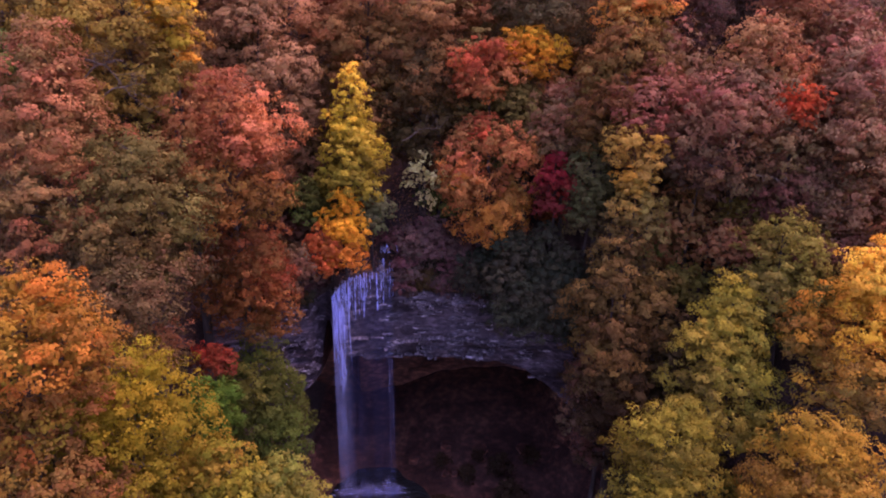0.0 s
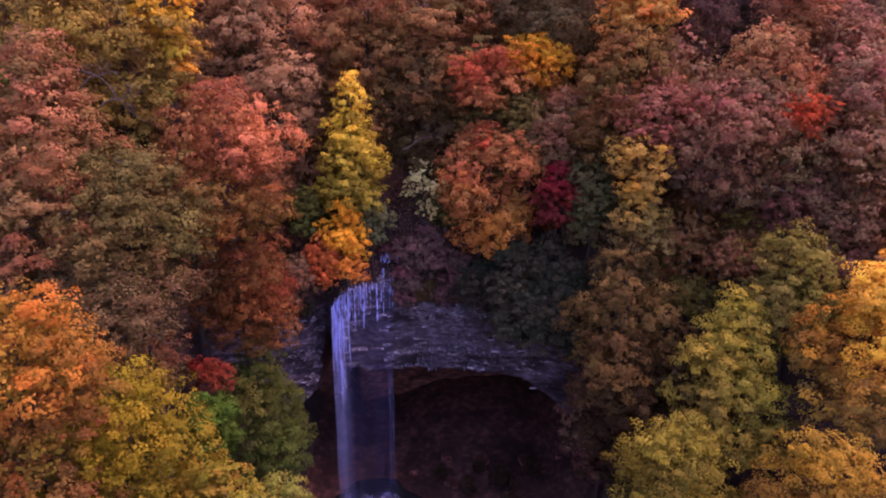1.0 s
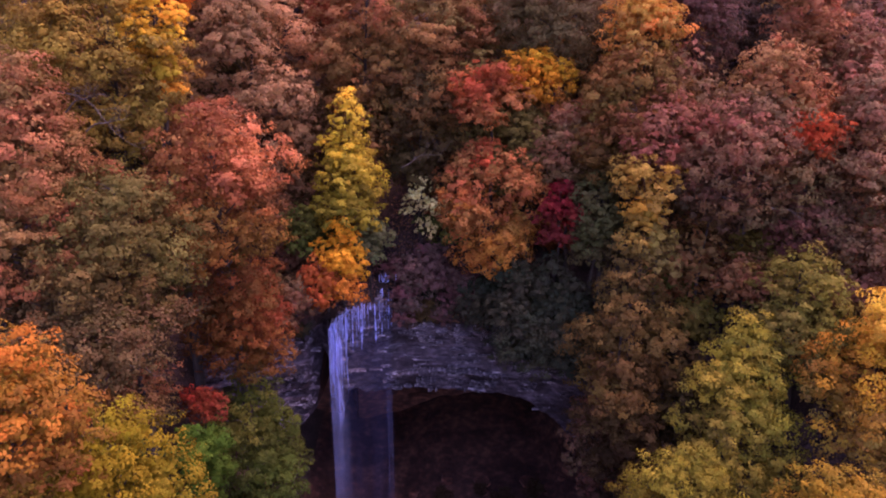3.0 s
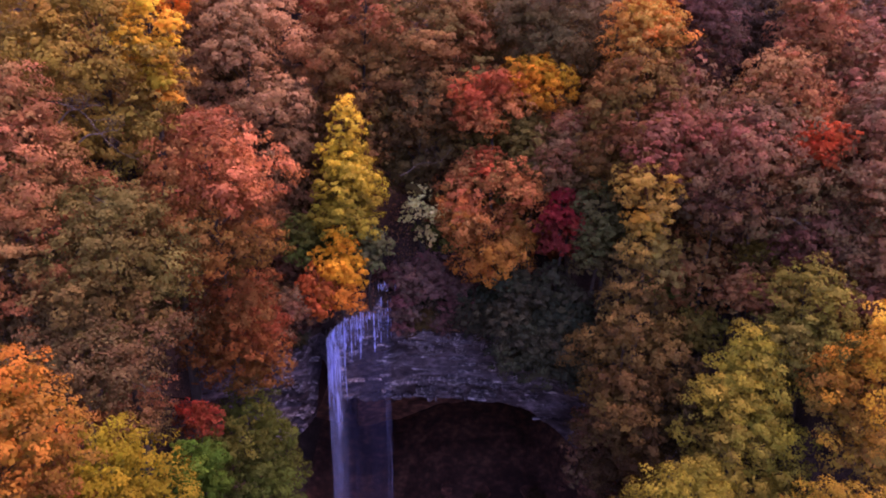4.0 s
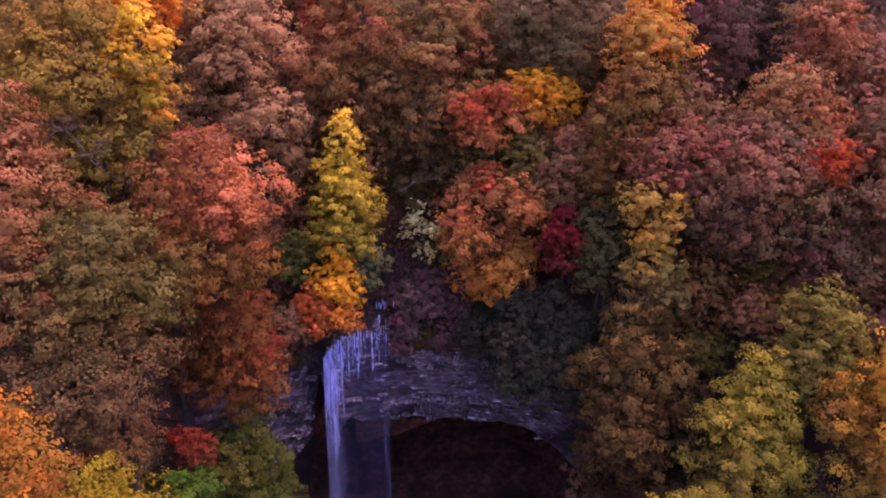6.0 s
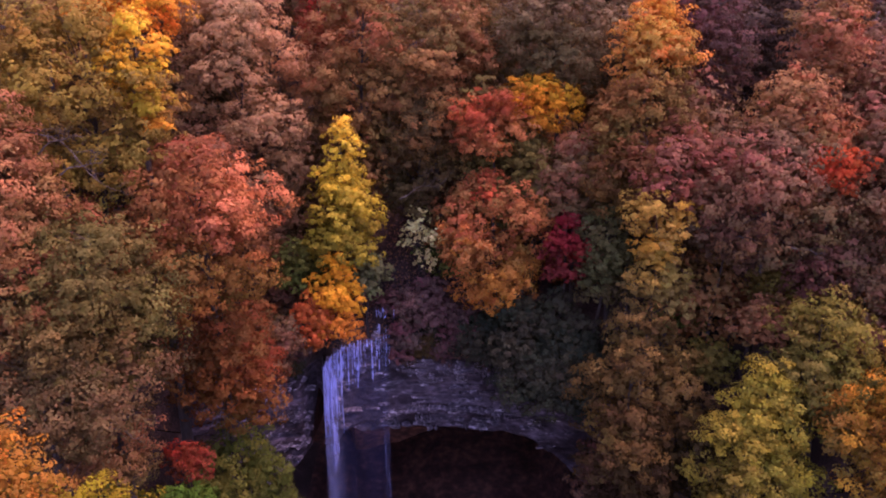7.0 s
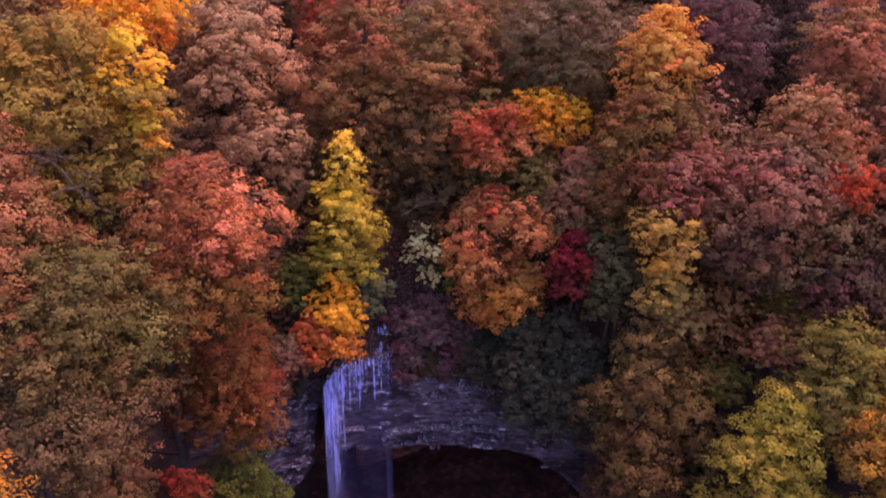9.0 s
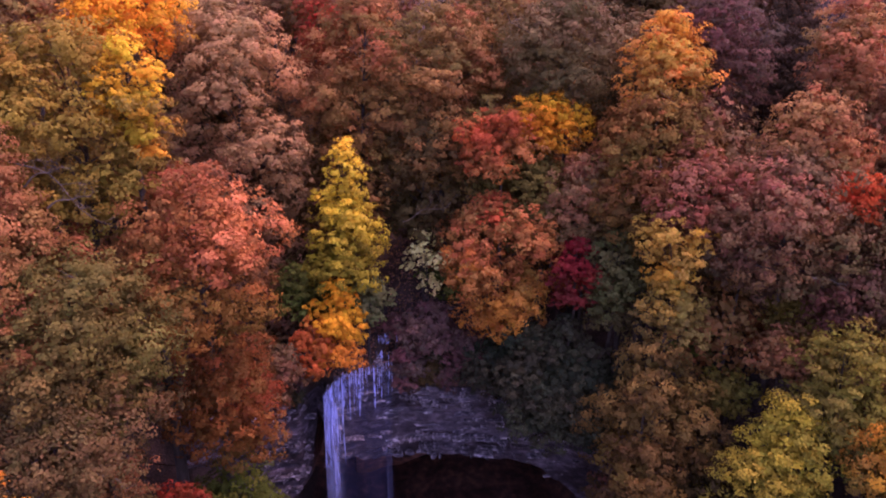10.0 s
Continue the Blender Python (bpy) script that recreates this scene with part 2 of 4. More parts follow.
FORMS = {
    "round": ((0, 0.35), (0.15, 0.75), (0.4, 1.0), (0.65, 0.92), (0.85, 0.62), (1, 0.18)),
    "cone": ((0, 0.75), (0.2, 1.0), (0.5, 0.74), (0.8, 0.38), (1, 0.05)),
    "spire": ((0, 0.8), (0.12, 1.0), (0.35, 0.72), (0.6, 0.42), (0.8, 0.2), (1, 0.02)),
    "column": ((0, 0.6), (0.2, 1.0), (0.45, 0.85), (0.75, 0.62), (0.92, 0.42), (1, 0.15)),
    "poplar": ((0, 0.7), (0.15, 1.0), (0.35, 0.86), (0.55, 0.62), (0.75, 0.46), (0.9, 0.32), (1, 0.12)),
    "drape": ((0, 0.35), (0.15, 0.62), (0.45, 0.92), (0.75, 1.0), (0.92, 0.78), (1, 0.45)),
    "crook": ((0, 0.85), (0.25, 0.8), (0.55, 0.5), (0.75, 0.7), (0.92, 0.95), (1, 0.5)),
    "sparse": ((0, 0.4), (0.3, 0.9), (0.6, 1.0), (0.85, 0.7), (1, 0.2)),
}
SEED = [0]


def crown_mesh(width, height, palette, form, rs, leaf=0.108, cover=1.25, open_side=1.0, sun_edge=None):
    """Boughs, each built of many rounded florets of leaves, fuller on the downhill side (-y), round an inner mass of
    oversized blades added to block light; every leaf is a small blade with its own pigment. Origin at the crown's foot.
    """
    r, env = width / 2, FORMS[form]
    thin = 0.28 if form == "sparse" else 1.0
    slim = form in ("column", "spire", "poplar", "crook")
    area = 2.6 * width * height + 1.2 * width * width
    # boughs: tiers round the trunk, each a flattened mass at the crown's outline
    count = int(np.clip(6 + 0.085 * area, 7, 34))
    lobes = []
    for i in range(count):
        u = 0.04 + 0.94 * (i + rs.uniform(0.1, 0.9)) / count
        rad = r * along(u, *env)
        a = i * 2.4 + rs.uniform(-0.7, 0.7)
        size = np.clip(rad * rs.uniform(0.36, 0.60) + (0.04 if form == "spire" else 0.13) * r, 0.28, max(1.9, 0.4 * r))
        d = max(0.0, rad * rs.uniform(0.82, 1.18) - size * 0.8)
        z = min(u * height, height - size * 0.66)
        lobes.append((d * math.cos(a), d * math.sin(a), max(z, size * 0.3), size))
    lobes.append((0, 0, height * 0.5, r * 0.5))
    lb = np.array(lobes)
    # florets, evenly spread over the outer and upper side of each bough
    size0 = float(np.clip(width / 13, 0.24, 0.62))
    cs, sd, own = [], [], []
    for j, (lx, ly, lz, size) in enumerate(lb):
        n = int(max(5, 4.2 * (size / size0) ** 2))
        q = np.arange(n) + 0.5
        zz, th = 1 - 2 * q / n, q * 2.39996 + rs.uniform(0, 6.3)
        ring = np.sqrt(1 - zz * zz)
        d = np.column_stack([ring * np.cos(th), ring * np.sin(th), zz]) + rs.normal(size=(n, 3)) * 0.16
        d /= np.linalg.norm(d, axis=1)[:, None]
        out = np.array([lx, ly, 0.0]) / max(0.3, math.hypot(lx, ly))
        keep = (d[:, 2] > -0.6) & (d @ out > -0.6) & ((d[:, 1] < 0.45) | (rs.uniform(size=n) < 1 - 0.65 * open_side))
        keep &= rs.uniform(size=n) < (0.5 if form == "sparse" else 0.93)
        d = d[keep]
        cs.append(np.array([lx, ly, lz]) + d * size * rs.uniform(0.64, 1.20, (len(d), 1)) * np.array([1, 1, 0.72]))
        sd.append(d)
        own += [j] * len(d)
    cs, sd, own = np.vstack(cs), np.vstack(sd), np.array(own)
    ns = len(cs)
    sz = size0 * rs.uniform(0.5, 1.25, ns)
    total = int(area * cover * thin / (2 * leaf * leaf * 0.75))
    which = rs.choice(ns, size=total, p=sz ** 2 / (sz ** 2).sum())
    # leaves on the skin of each floret, facing out of it
    dirs = rs.normal(size=(total, 3)) * 0.75 + sd[which] * 0.75 + np.array([0, -0.35 * open_side, 0.35])
    dirs /= np.linalg.norm(dirs, axis=1)[:, None]
    skin = sz[which] * (1.06 - 0.45 * rs.uniform(size=total) ** 1.4) * (1 + 0.3 * (rs.uniform(size=total) < 0.05))
    flat = np.column_stack([np.ones((ns, 2)), rs.uniform(0.45, 0.9, ns)])
    reach = (dirs * sd[which]).sum(axis=1).clip(0, 1) * rs.uniform(0.0, 0.55, ns)[which] * sz[which]
    ctr = cs[which] + dirs * skin[:, None] * flat[which] + (sd[which] - np.array([0, 0, 0.3])) * reach[:, None]
    normal = dirs * 0.62 + sd[which] * 0.25 + rs.normal(size=(total, 3)) * 0.22 + np.array([0, 0, 0.22])
    s = leaf * rs.uniform(0.65, 1.4, total)
    # inner mass: larger blades added deep in the boughs to block light and darken gaps
    deep = rs.uniform(size=total) < 0.07
    inner = lb[own[which], :3] + dirs * (lb[own[which], 3] * rs.uniform(0.2, 0.62, total))[:, None] * np.array([1, 1, 0.7])
    ctr[deep], s[deep] = inner[deep], s[deep] * 2.3
    s = s[:, None]
    normal /= np.linalg.norm(normal, axis=1)[:, None]
    t1 = np.cross(normal, rs.normal(size=(total, 3)))
    t1 /= np.linalg.norm(t1, axis=1)[:, None]
    t2 = np.cross(normal, t1)
    # near trees have pointed oval blades, the woods behind them simpler ones
    sides = 4 if open_side else 3
    v = np.empty((total, sides, 3))
    if sides == 4:
        v[:, 0], v[:, 1], v[:, 2], v[:, 3] = ctr - t1 * s, ctr + t2 * s * 0.66, ctr + t1 * s, ctr - t2 * s * 0.66
    else:
        v[:, 0], v[:, 1], v[:, 2] = ctr - t1 * s * 0.8 - t2 * s * 0.7, ctr + t1 * s, ctr - t1 * s * 0.5 + t2 * s * 0.9
    # leaf colour: bough by bough between the tree's own hues, then floret by floret and leaf by leaf
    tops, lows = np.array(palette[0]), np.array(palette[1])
    # lower florets take the darker hues, so part of the crown's shading is painted
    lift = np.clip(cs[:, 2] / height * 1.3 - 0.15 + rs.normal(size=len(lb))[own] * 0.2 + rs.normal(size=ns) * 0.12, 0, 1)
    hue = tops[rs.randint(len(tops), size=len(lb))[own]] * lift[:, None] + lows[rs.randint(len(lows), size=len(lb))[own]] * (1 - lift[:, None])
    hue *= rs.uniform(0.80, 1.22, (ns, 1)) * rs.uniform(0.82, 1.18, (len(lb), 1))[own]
    # some boughs still greener, some gone redder or duller than the rest
    turn = rs.normal(size=len(lb)).clip(-1.0, 1.6)[own] * 0.75 + rs.normal(size=ns) * 0.35 + (cs[:, 0] / r) * rs.normal() * 0.35
    if slim or tops[:, 1].mean() > 0.55 * tops[:, 0].mean():
        turn = turn * 0.35
    hue *= np.column_stack([1 + 0.11 * turn, 1 - 0.11 * turn, 1 + 0.03 * np.abs(turn)])
    if sun_edge:
        # sunlight on the upper boughs of one side, painted as a brighter leaf colour
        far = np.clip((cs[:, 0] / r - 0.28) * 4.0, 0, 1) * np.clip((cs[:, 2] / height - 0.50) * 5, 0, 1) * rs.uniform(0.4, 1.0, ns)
        hue = hue * (1 - far[:, None]) + np.array(sun_edge[0])[rs.randint(2, size=ns)] * far[:, None]
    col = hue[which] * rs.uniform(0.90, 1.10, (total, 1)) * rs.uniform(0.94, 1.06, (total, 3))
    me = bpy.data.meshes.new("crown")
    me.vertices.add(total * sides)
    me.vertices.foreach_set("co", v.astype(np.float32).ravel())
    me.loops.add(total * sides)
    me.loops.foreach_set("vertex_index", np.arange(total * sides, dtype=np.int32))
    me.polygons.add(total)
    me.polygons.foreach_set("loop_start", np.arange(0, total * sides, sides, dtype=np.int32))
    me.polygons.foreach_set("loop_total", np.full(total, sides, dtype=np.int32))
    at = me.attributes.new("pigment", "FLOAT_COLOR", "FACE")
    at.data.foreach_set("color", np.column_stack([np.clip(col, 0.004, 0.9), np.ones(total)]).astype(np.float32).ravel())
    me.materials.append(LEAF)
    me.update()
    return me, lb


def tree(name, label, x, y, top, width, height, palette, form="round", bark=None, cover=0.95, leaf=None, group="autumn trees", bare=0, sun_edge=None):
    """A tree whose crown is centred over (x, y). Near the rim its trunk stands on the rock and leans out."""
    SEED[0] = int(abs(x * 371 + y * 913 + top * 131)) % 99991
    rs = np.random.RandomState(SEED[0])
    bark = bark or BARK
    if name == "oak_tree" and group == "autumn trees":
        bare = max(bare, 4)
    fy = y
    if -13 < x < 13 and top > 18 and y < face_y(x) + 0.9 and y > face_y(x) - 4.5:
        fy = face_y(x) + 0.9
    foot = land(x, fy)
    base = max(top - height, foot - 2.5 if fy > y else foot + 0.2)
    height = max(top - base, 1.0)
    ob = tagged(new(name), label, "shrub" if name == "shrub" else "tree", group)
    ob.location = (x, fy, foot)
    leaf = leaf or min(0.100, max(0.075, 0.0021 * y))
    me, lb = crown_mesh(width, height, palette, form, rs, leaf, cover, 0.0 if group != "autumn trees" else 1.0, sun_edge)
    lift = base - foot
    crown = under(new("crown", me), ob)
    crown.location = (0, y - fy, lift)
    tall = max(0.6, lift + height * 0.84)
    r0 = (0.04 + 0.012 * tall) * (0.5 if name == "sapling" else 1.0)
    bend = [Vector((0, 0, -0.5))]
    for i in range(1, 9):
        k = i / 8
        bend.append(Vector((0.05 * width * math.sin(3 * k + SEED[0]), (y - fy) * min(1, k * 1.6) + 0.05 * width * math.sin(4 * k + 2 * SEED[0]) * k, tall * k)))
    verts, faces = [], []
    tube(verts, faces, bend, [r0 * (1.25 if i == 0 else 1 - 0.88 * i / 8) for i in range(9)], 8)
    tips = []
    for j in range(len(lb) - 1):
        tip = Vector(lb[j, :3]) + Vector((0, y - fy, lift))
        k = min(0.92, max(0.1, (tip.z - 0.5 * Vector((tip.x, tip.y - y + fy)).length - 0.2) / tall))
        i = k * 8
        root = bend[int(i)].lerp(bend[min(8, int(i) + 1)], i % 1)
        mid = root.lerp(tip, 0.5) + Vector((rs.uniform(-0.3, 0.3), rs.uniform(-0.3, 0.3), 0.05 * width * rs.uniform(0, 1)))
        end = root.lerp(tip, 1.1)
        rr = max(0.022, r0 * (1 - 0.85 * k) * 0.5)
        tube(verts, faces, [root, root.lerp(mid, 0.6), mid, mid.lerp(end, 0.55), end], [rr, rr * 0.8, rr * 0.62, rr * 0.4, 0.012], 5)
        tips.append((mid, end))
    for j in range(bare):
        # leafless twigs that stand out of the crown
        c, e = tips[rs.randint(len(tips))]
        tip = c + (e - c) * rs.uniform(1.5, 2.1) + Vector((rs.uniform(-0.5, 0.5), -0.4, rs.uniform(-0.2, 0.5)))
        tube(verts, faces, [c, c.lerp(tip, 0.5) + Vector((0, 0, 0.12)), tip], [0.035, 0.025, 0.01], 4)
        for q in range(5):
            s = c.lerp(tip, rs.uniform(0.3, 0.95))
            e2 = s + Vector((rs.uniform(-1, 1), rs.uniform(-1, 0.3), rs.uniform(-0.2, 1))) * 0.14 * width
            tube(verts, faces, [s, s.lerp(e2, 0.5) + Vector((0, 0, 0.08)), e2], [0.03, 0.02, 0.008], 3)
    under(new("trunk", mesh("trunk", verts, faces, bark, True)), ob)
    return ob


# leaf colours: hues towards the top of the crown, darker hues of its lower boughs; pigment, with some sun on the tops
# and shade below put in
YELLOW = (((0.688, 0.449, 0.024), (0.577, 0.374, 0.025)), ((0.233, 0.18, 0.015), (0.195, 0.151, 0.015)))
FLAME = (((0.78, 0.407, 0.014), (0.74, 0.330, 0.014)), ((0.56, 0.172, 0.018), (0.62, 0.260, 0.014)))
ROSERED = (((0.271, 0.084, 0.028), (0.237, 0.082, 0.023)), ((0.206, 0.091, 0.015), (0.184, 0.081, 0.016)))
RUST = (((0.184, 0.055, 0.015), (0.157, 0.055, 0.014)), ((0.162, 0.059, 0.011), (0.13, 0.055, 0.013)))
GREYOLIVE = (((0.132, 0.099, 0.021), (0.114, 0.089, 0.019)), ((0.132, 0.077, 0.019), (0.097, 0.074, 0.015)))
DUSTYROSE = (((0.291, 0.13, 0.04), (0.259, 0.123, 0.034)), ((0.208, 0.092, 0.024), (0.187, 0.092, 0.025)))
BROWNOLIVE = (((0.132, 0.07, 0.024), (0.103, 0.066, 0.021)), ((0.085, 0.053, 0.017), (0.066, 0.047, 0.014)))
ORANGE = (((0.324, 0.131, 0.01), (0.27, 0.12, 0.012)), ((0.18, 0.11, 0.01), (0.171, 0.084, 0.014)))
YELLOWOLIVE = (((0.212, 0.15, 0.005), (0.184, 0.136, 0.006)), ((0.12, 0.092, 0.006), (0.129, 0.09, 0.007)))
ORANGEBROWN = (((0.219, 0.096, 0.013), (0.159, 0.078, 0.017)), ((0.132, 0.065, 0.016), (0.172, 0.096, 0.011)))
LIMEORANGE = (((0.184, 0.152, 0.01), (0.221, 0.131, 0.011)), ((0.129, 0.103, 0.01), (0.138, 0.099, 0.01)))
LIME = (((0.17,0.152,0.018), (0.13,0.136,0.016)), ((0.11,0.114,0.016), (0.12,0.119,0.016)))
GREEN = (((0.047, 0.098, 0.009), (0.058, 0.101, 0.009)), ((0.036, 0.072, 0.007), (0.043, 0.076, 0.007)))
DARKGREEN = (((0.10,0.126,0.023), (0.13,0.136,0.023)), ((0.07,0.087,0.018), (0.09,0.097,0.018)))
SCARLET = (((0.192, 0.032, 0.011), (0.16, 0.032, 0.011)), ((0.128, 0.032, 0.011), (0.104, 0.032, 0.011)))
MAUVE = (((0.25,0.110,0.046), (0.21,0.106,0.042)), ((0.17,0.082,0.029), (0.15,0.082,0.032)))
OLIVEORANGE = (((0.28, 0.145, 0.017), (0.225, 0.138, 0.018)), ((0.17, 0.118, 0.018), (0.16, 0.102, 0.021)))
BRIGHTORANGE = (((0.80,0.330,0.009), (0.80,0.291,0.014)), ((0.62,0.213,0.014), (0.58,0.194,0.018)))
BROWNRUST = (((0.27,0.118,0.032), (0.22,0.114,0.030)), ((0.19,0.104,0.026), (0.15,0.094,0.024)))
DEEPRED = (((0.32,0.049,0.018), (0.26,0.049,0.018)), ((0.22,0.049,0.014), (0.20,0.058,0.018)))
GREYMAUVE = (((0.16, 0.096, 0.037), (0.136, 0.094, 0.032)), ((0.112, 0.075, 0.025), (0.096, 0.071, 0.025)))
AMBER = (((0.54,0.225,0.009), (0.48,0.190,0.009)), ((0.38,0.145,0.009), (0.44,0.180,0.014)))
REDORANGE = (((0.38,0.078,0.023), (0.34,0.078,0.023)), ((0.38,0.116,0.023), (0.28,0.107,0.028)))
# stands for sunlight on the edge of the rose-red maple
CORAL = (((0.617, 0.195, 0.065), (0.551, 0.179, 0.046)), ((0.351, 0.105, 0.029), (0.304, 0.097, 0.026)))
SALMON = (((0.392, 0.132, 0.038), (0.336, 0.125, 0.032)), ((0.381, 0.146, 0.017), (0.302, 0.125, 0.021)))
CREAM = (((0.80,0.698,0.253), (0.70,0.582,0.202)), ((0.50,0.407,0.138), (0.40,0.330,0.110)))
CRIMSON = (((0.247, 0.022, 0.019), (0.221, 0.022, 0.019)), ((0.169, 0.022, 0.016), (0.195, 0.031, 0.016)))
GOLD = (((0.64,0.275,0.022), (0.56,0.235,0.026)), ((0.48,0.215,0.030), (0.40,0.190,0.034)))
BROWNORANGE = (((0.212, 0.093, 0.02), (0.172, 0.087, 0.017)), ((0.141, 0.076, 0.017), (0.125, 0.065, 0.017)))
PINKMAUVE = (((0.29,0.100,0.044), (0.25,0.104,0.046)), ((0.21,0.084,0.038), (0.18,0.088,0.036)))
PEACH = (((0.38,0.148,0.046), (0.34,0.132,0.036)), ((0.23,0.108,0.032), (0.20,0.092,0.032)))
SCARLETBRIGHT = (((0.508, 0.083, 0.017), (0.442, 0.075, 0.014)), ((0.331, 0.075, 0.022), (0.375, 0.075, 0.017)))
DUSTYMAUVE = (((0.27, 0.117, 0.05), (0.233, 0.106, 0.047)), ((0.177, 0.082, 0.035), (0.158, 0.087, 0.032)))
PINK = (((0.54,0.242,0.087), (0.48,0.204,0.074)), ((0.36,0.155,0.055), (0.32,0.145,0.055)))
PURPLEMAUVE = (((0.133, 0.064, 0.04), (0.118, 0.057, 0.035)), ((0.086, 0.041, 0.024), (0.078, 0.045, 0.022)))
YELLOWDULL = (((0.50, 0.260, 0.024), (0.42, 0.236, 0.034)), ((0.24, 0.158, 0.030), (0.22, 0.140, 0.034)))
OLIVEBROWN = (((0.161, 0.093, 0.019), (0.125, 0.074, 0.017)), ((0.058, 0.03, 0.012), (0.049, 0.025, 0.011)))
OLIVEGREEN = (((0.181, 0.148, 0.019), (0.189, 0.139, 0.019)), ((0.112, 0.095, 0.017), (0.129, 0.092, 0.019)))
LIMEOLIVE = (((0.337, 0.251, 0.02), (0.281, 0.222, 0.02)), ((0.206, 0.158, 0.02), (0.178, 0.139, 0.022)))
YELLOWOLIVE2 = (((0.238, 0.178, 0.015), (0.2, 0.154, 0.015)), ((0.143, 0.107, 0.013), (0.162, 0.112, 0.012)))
# top hues brightened for the sunlight that falls on them
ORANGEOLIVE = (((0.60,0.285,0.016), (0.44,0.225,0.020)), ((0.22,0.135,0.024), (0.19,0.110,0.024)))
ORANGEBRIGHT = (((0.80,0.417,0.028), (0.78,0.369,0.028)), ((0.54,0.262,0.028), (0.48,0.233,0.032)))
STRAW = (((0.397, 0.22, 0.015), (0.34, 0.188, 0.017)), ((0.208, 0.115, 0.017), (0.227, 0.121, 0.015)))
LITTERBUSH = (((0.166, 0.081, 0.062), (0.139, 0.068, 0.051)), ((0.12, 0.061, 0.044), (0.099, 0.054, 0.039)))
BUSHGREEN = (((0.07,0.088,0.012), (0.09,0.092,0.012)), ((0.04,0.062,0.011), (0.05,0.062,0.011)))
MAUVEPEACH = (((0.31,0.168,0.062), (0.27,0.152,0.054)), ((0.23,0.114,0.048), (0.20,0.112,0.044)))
# brown darkened for the shade its plants stand in
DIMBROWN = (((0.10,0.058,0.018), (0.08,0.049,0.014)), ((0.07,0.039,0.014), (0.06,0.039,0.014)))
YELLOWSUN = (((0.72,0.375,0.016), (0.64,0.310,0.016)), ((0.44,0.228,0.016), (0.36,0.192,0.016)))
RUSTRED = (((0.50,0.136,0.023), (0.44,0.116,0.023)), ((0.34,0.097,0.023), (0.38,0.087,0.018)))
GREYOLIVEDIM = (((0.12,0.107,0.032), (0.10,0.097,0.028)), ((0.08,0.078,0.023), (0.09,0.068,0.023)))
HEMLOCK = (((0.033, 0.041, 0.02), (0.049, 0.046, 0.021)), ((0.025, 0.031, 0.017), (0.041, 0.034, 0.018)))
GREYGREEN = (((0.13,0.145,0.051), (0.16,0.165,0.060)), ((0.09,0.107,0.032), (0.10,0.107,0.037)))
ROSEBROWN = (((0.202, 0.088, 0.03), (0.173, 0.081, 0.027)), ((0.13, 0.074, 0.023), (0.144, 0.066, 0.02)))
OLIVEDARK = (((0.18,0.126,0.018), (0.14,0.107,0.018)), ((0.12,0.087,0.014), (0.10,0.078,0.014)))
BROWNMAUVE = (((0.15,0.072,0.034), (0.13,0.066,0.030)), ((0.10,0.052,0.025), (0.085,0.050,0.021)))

# near-black brown: deep shade put into the leaf colour
SHADEBROWN = (((0.050,0.028,0.013), (0.042,0.026,0.012)), ((0.032,0.019,0.010), (0.028,0.018,0.009)))

# ---------------------------------------------------------------- the trees, each at its own place
tree('poplar_tree', 'tall yellow tulip poplar beside the stream', -7.5, 53.2, 36.6, 5.6, 10.6, YELLOW, 'poplar')
tree('maple_tree', 'small flame-orange maple at the brink of the falls', -8.2, 51.4, 27.2, 4.2, 6.8, FLAME, 'column')
tree('maple_tree', 'small rust-red maple at the brink of the falls', -9.7, 50.5, 24.4, 3.3, 4.2, RUSTRED, 'round')
tree('maple_tree', 'broad rose-red maple on the gorge side', -14.2, 43.1, 36.3, 8.5, 10.1, ROSERED, 'round', sun_edge=CORAL)
tree('maple_tree', 'rust-red maple low on the gorge side', -14.0, 44.5, 26.7, 7.1, 9.2, RUST, 'round')
tree('oak_tree', 'grey-green oak turning brown on the slope', -18.3, 37.6, 33.2, 8.4, 8.4, GREYOLIVE, 'round')
tree('oak_tree', 'dusty rose oak with broad crown', -22.3, 38.1, 39.4, 9.8, 13.9, DUSTYROSE, 'cone')
tree('oak_tree', 'brown and olive oak on the slope', -20.2, 37.5, 27.2, 12.5, 4.8, BROWNOLIVE, 'round')
tree('maple_tree', 'bright orange maple low in the gorge', -17.1, 24.9, 29.4, 6.4, 7.4, ORANGE, 'round')
tree('tree', 'yellow-olive tree with fine twigs', -14.9, 27.6, 24.6, 6.9, 9.9, YELLOWOLIVE, 'round', bare=5)
tree('tree', 'orange-brown tree with bare twigs', -17.6, 23.8, 23.2, 6.2, 7.8, ORANGEBROWN, 'round', bare=5)
tree('tree', 'lime-green tree turning orange', -10.6, 27.1, 20.0, 4.8, 6.5, LIMEORANGE, 'round')
tree('tree', 'light green tree beside the plunge pool', -7.7, 27.7, 18.7, 4.7, 6.4, LIME, 'round')
tree('sapling', 'fresh green sapling on the gorge side', -14.6, 36.2, 18.7, 3.7, 5.0, GREEN, 'round')
tree('tree', 'dark green bushy tree below the cliff', -13.6, 43.2, 17.6, 6.9, 11.7, BUSHGREEN, 'round')
tree('shrub', 'scarlet understory sumac shrub leaning', -15.0, 38.8, 19.4, 2.8, 1.7, SCARLET, 'round')
tree('oak_tree', 'mauve-brown oak with pale twigs', -15.5, 56.3, 46.1, 13.1, 22.0, MAUVEPEACH, 'round', bare=5, sun_edge=PINK)
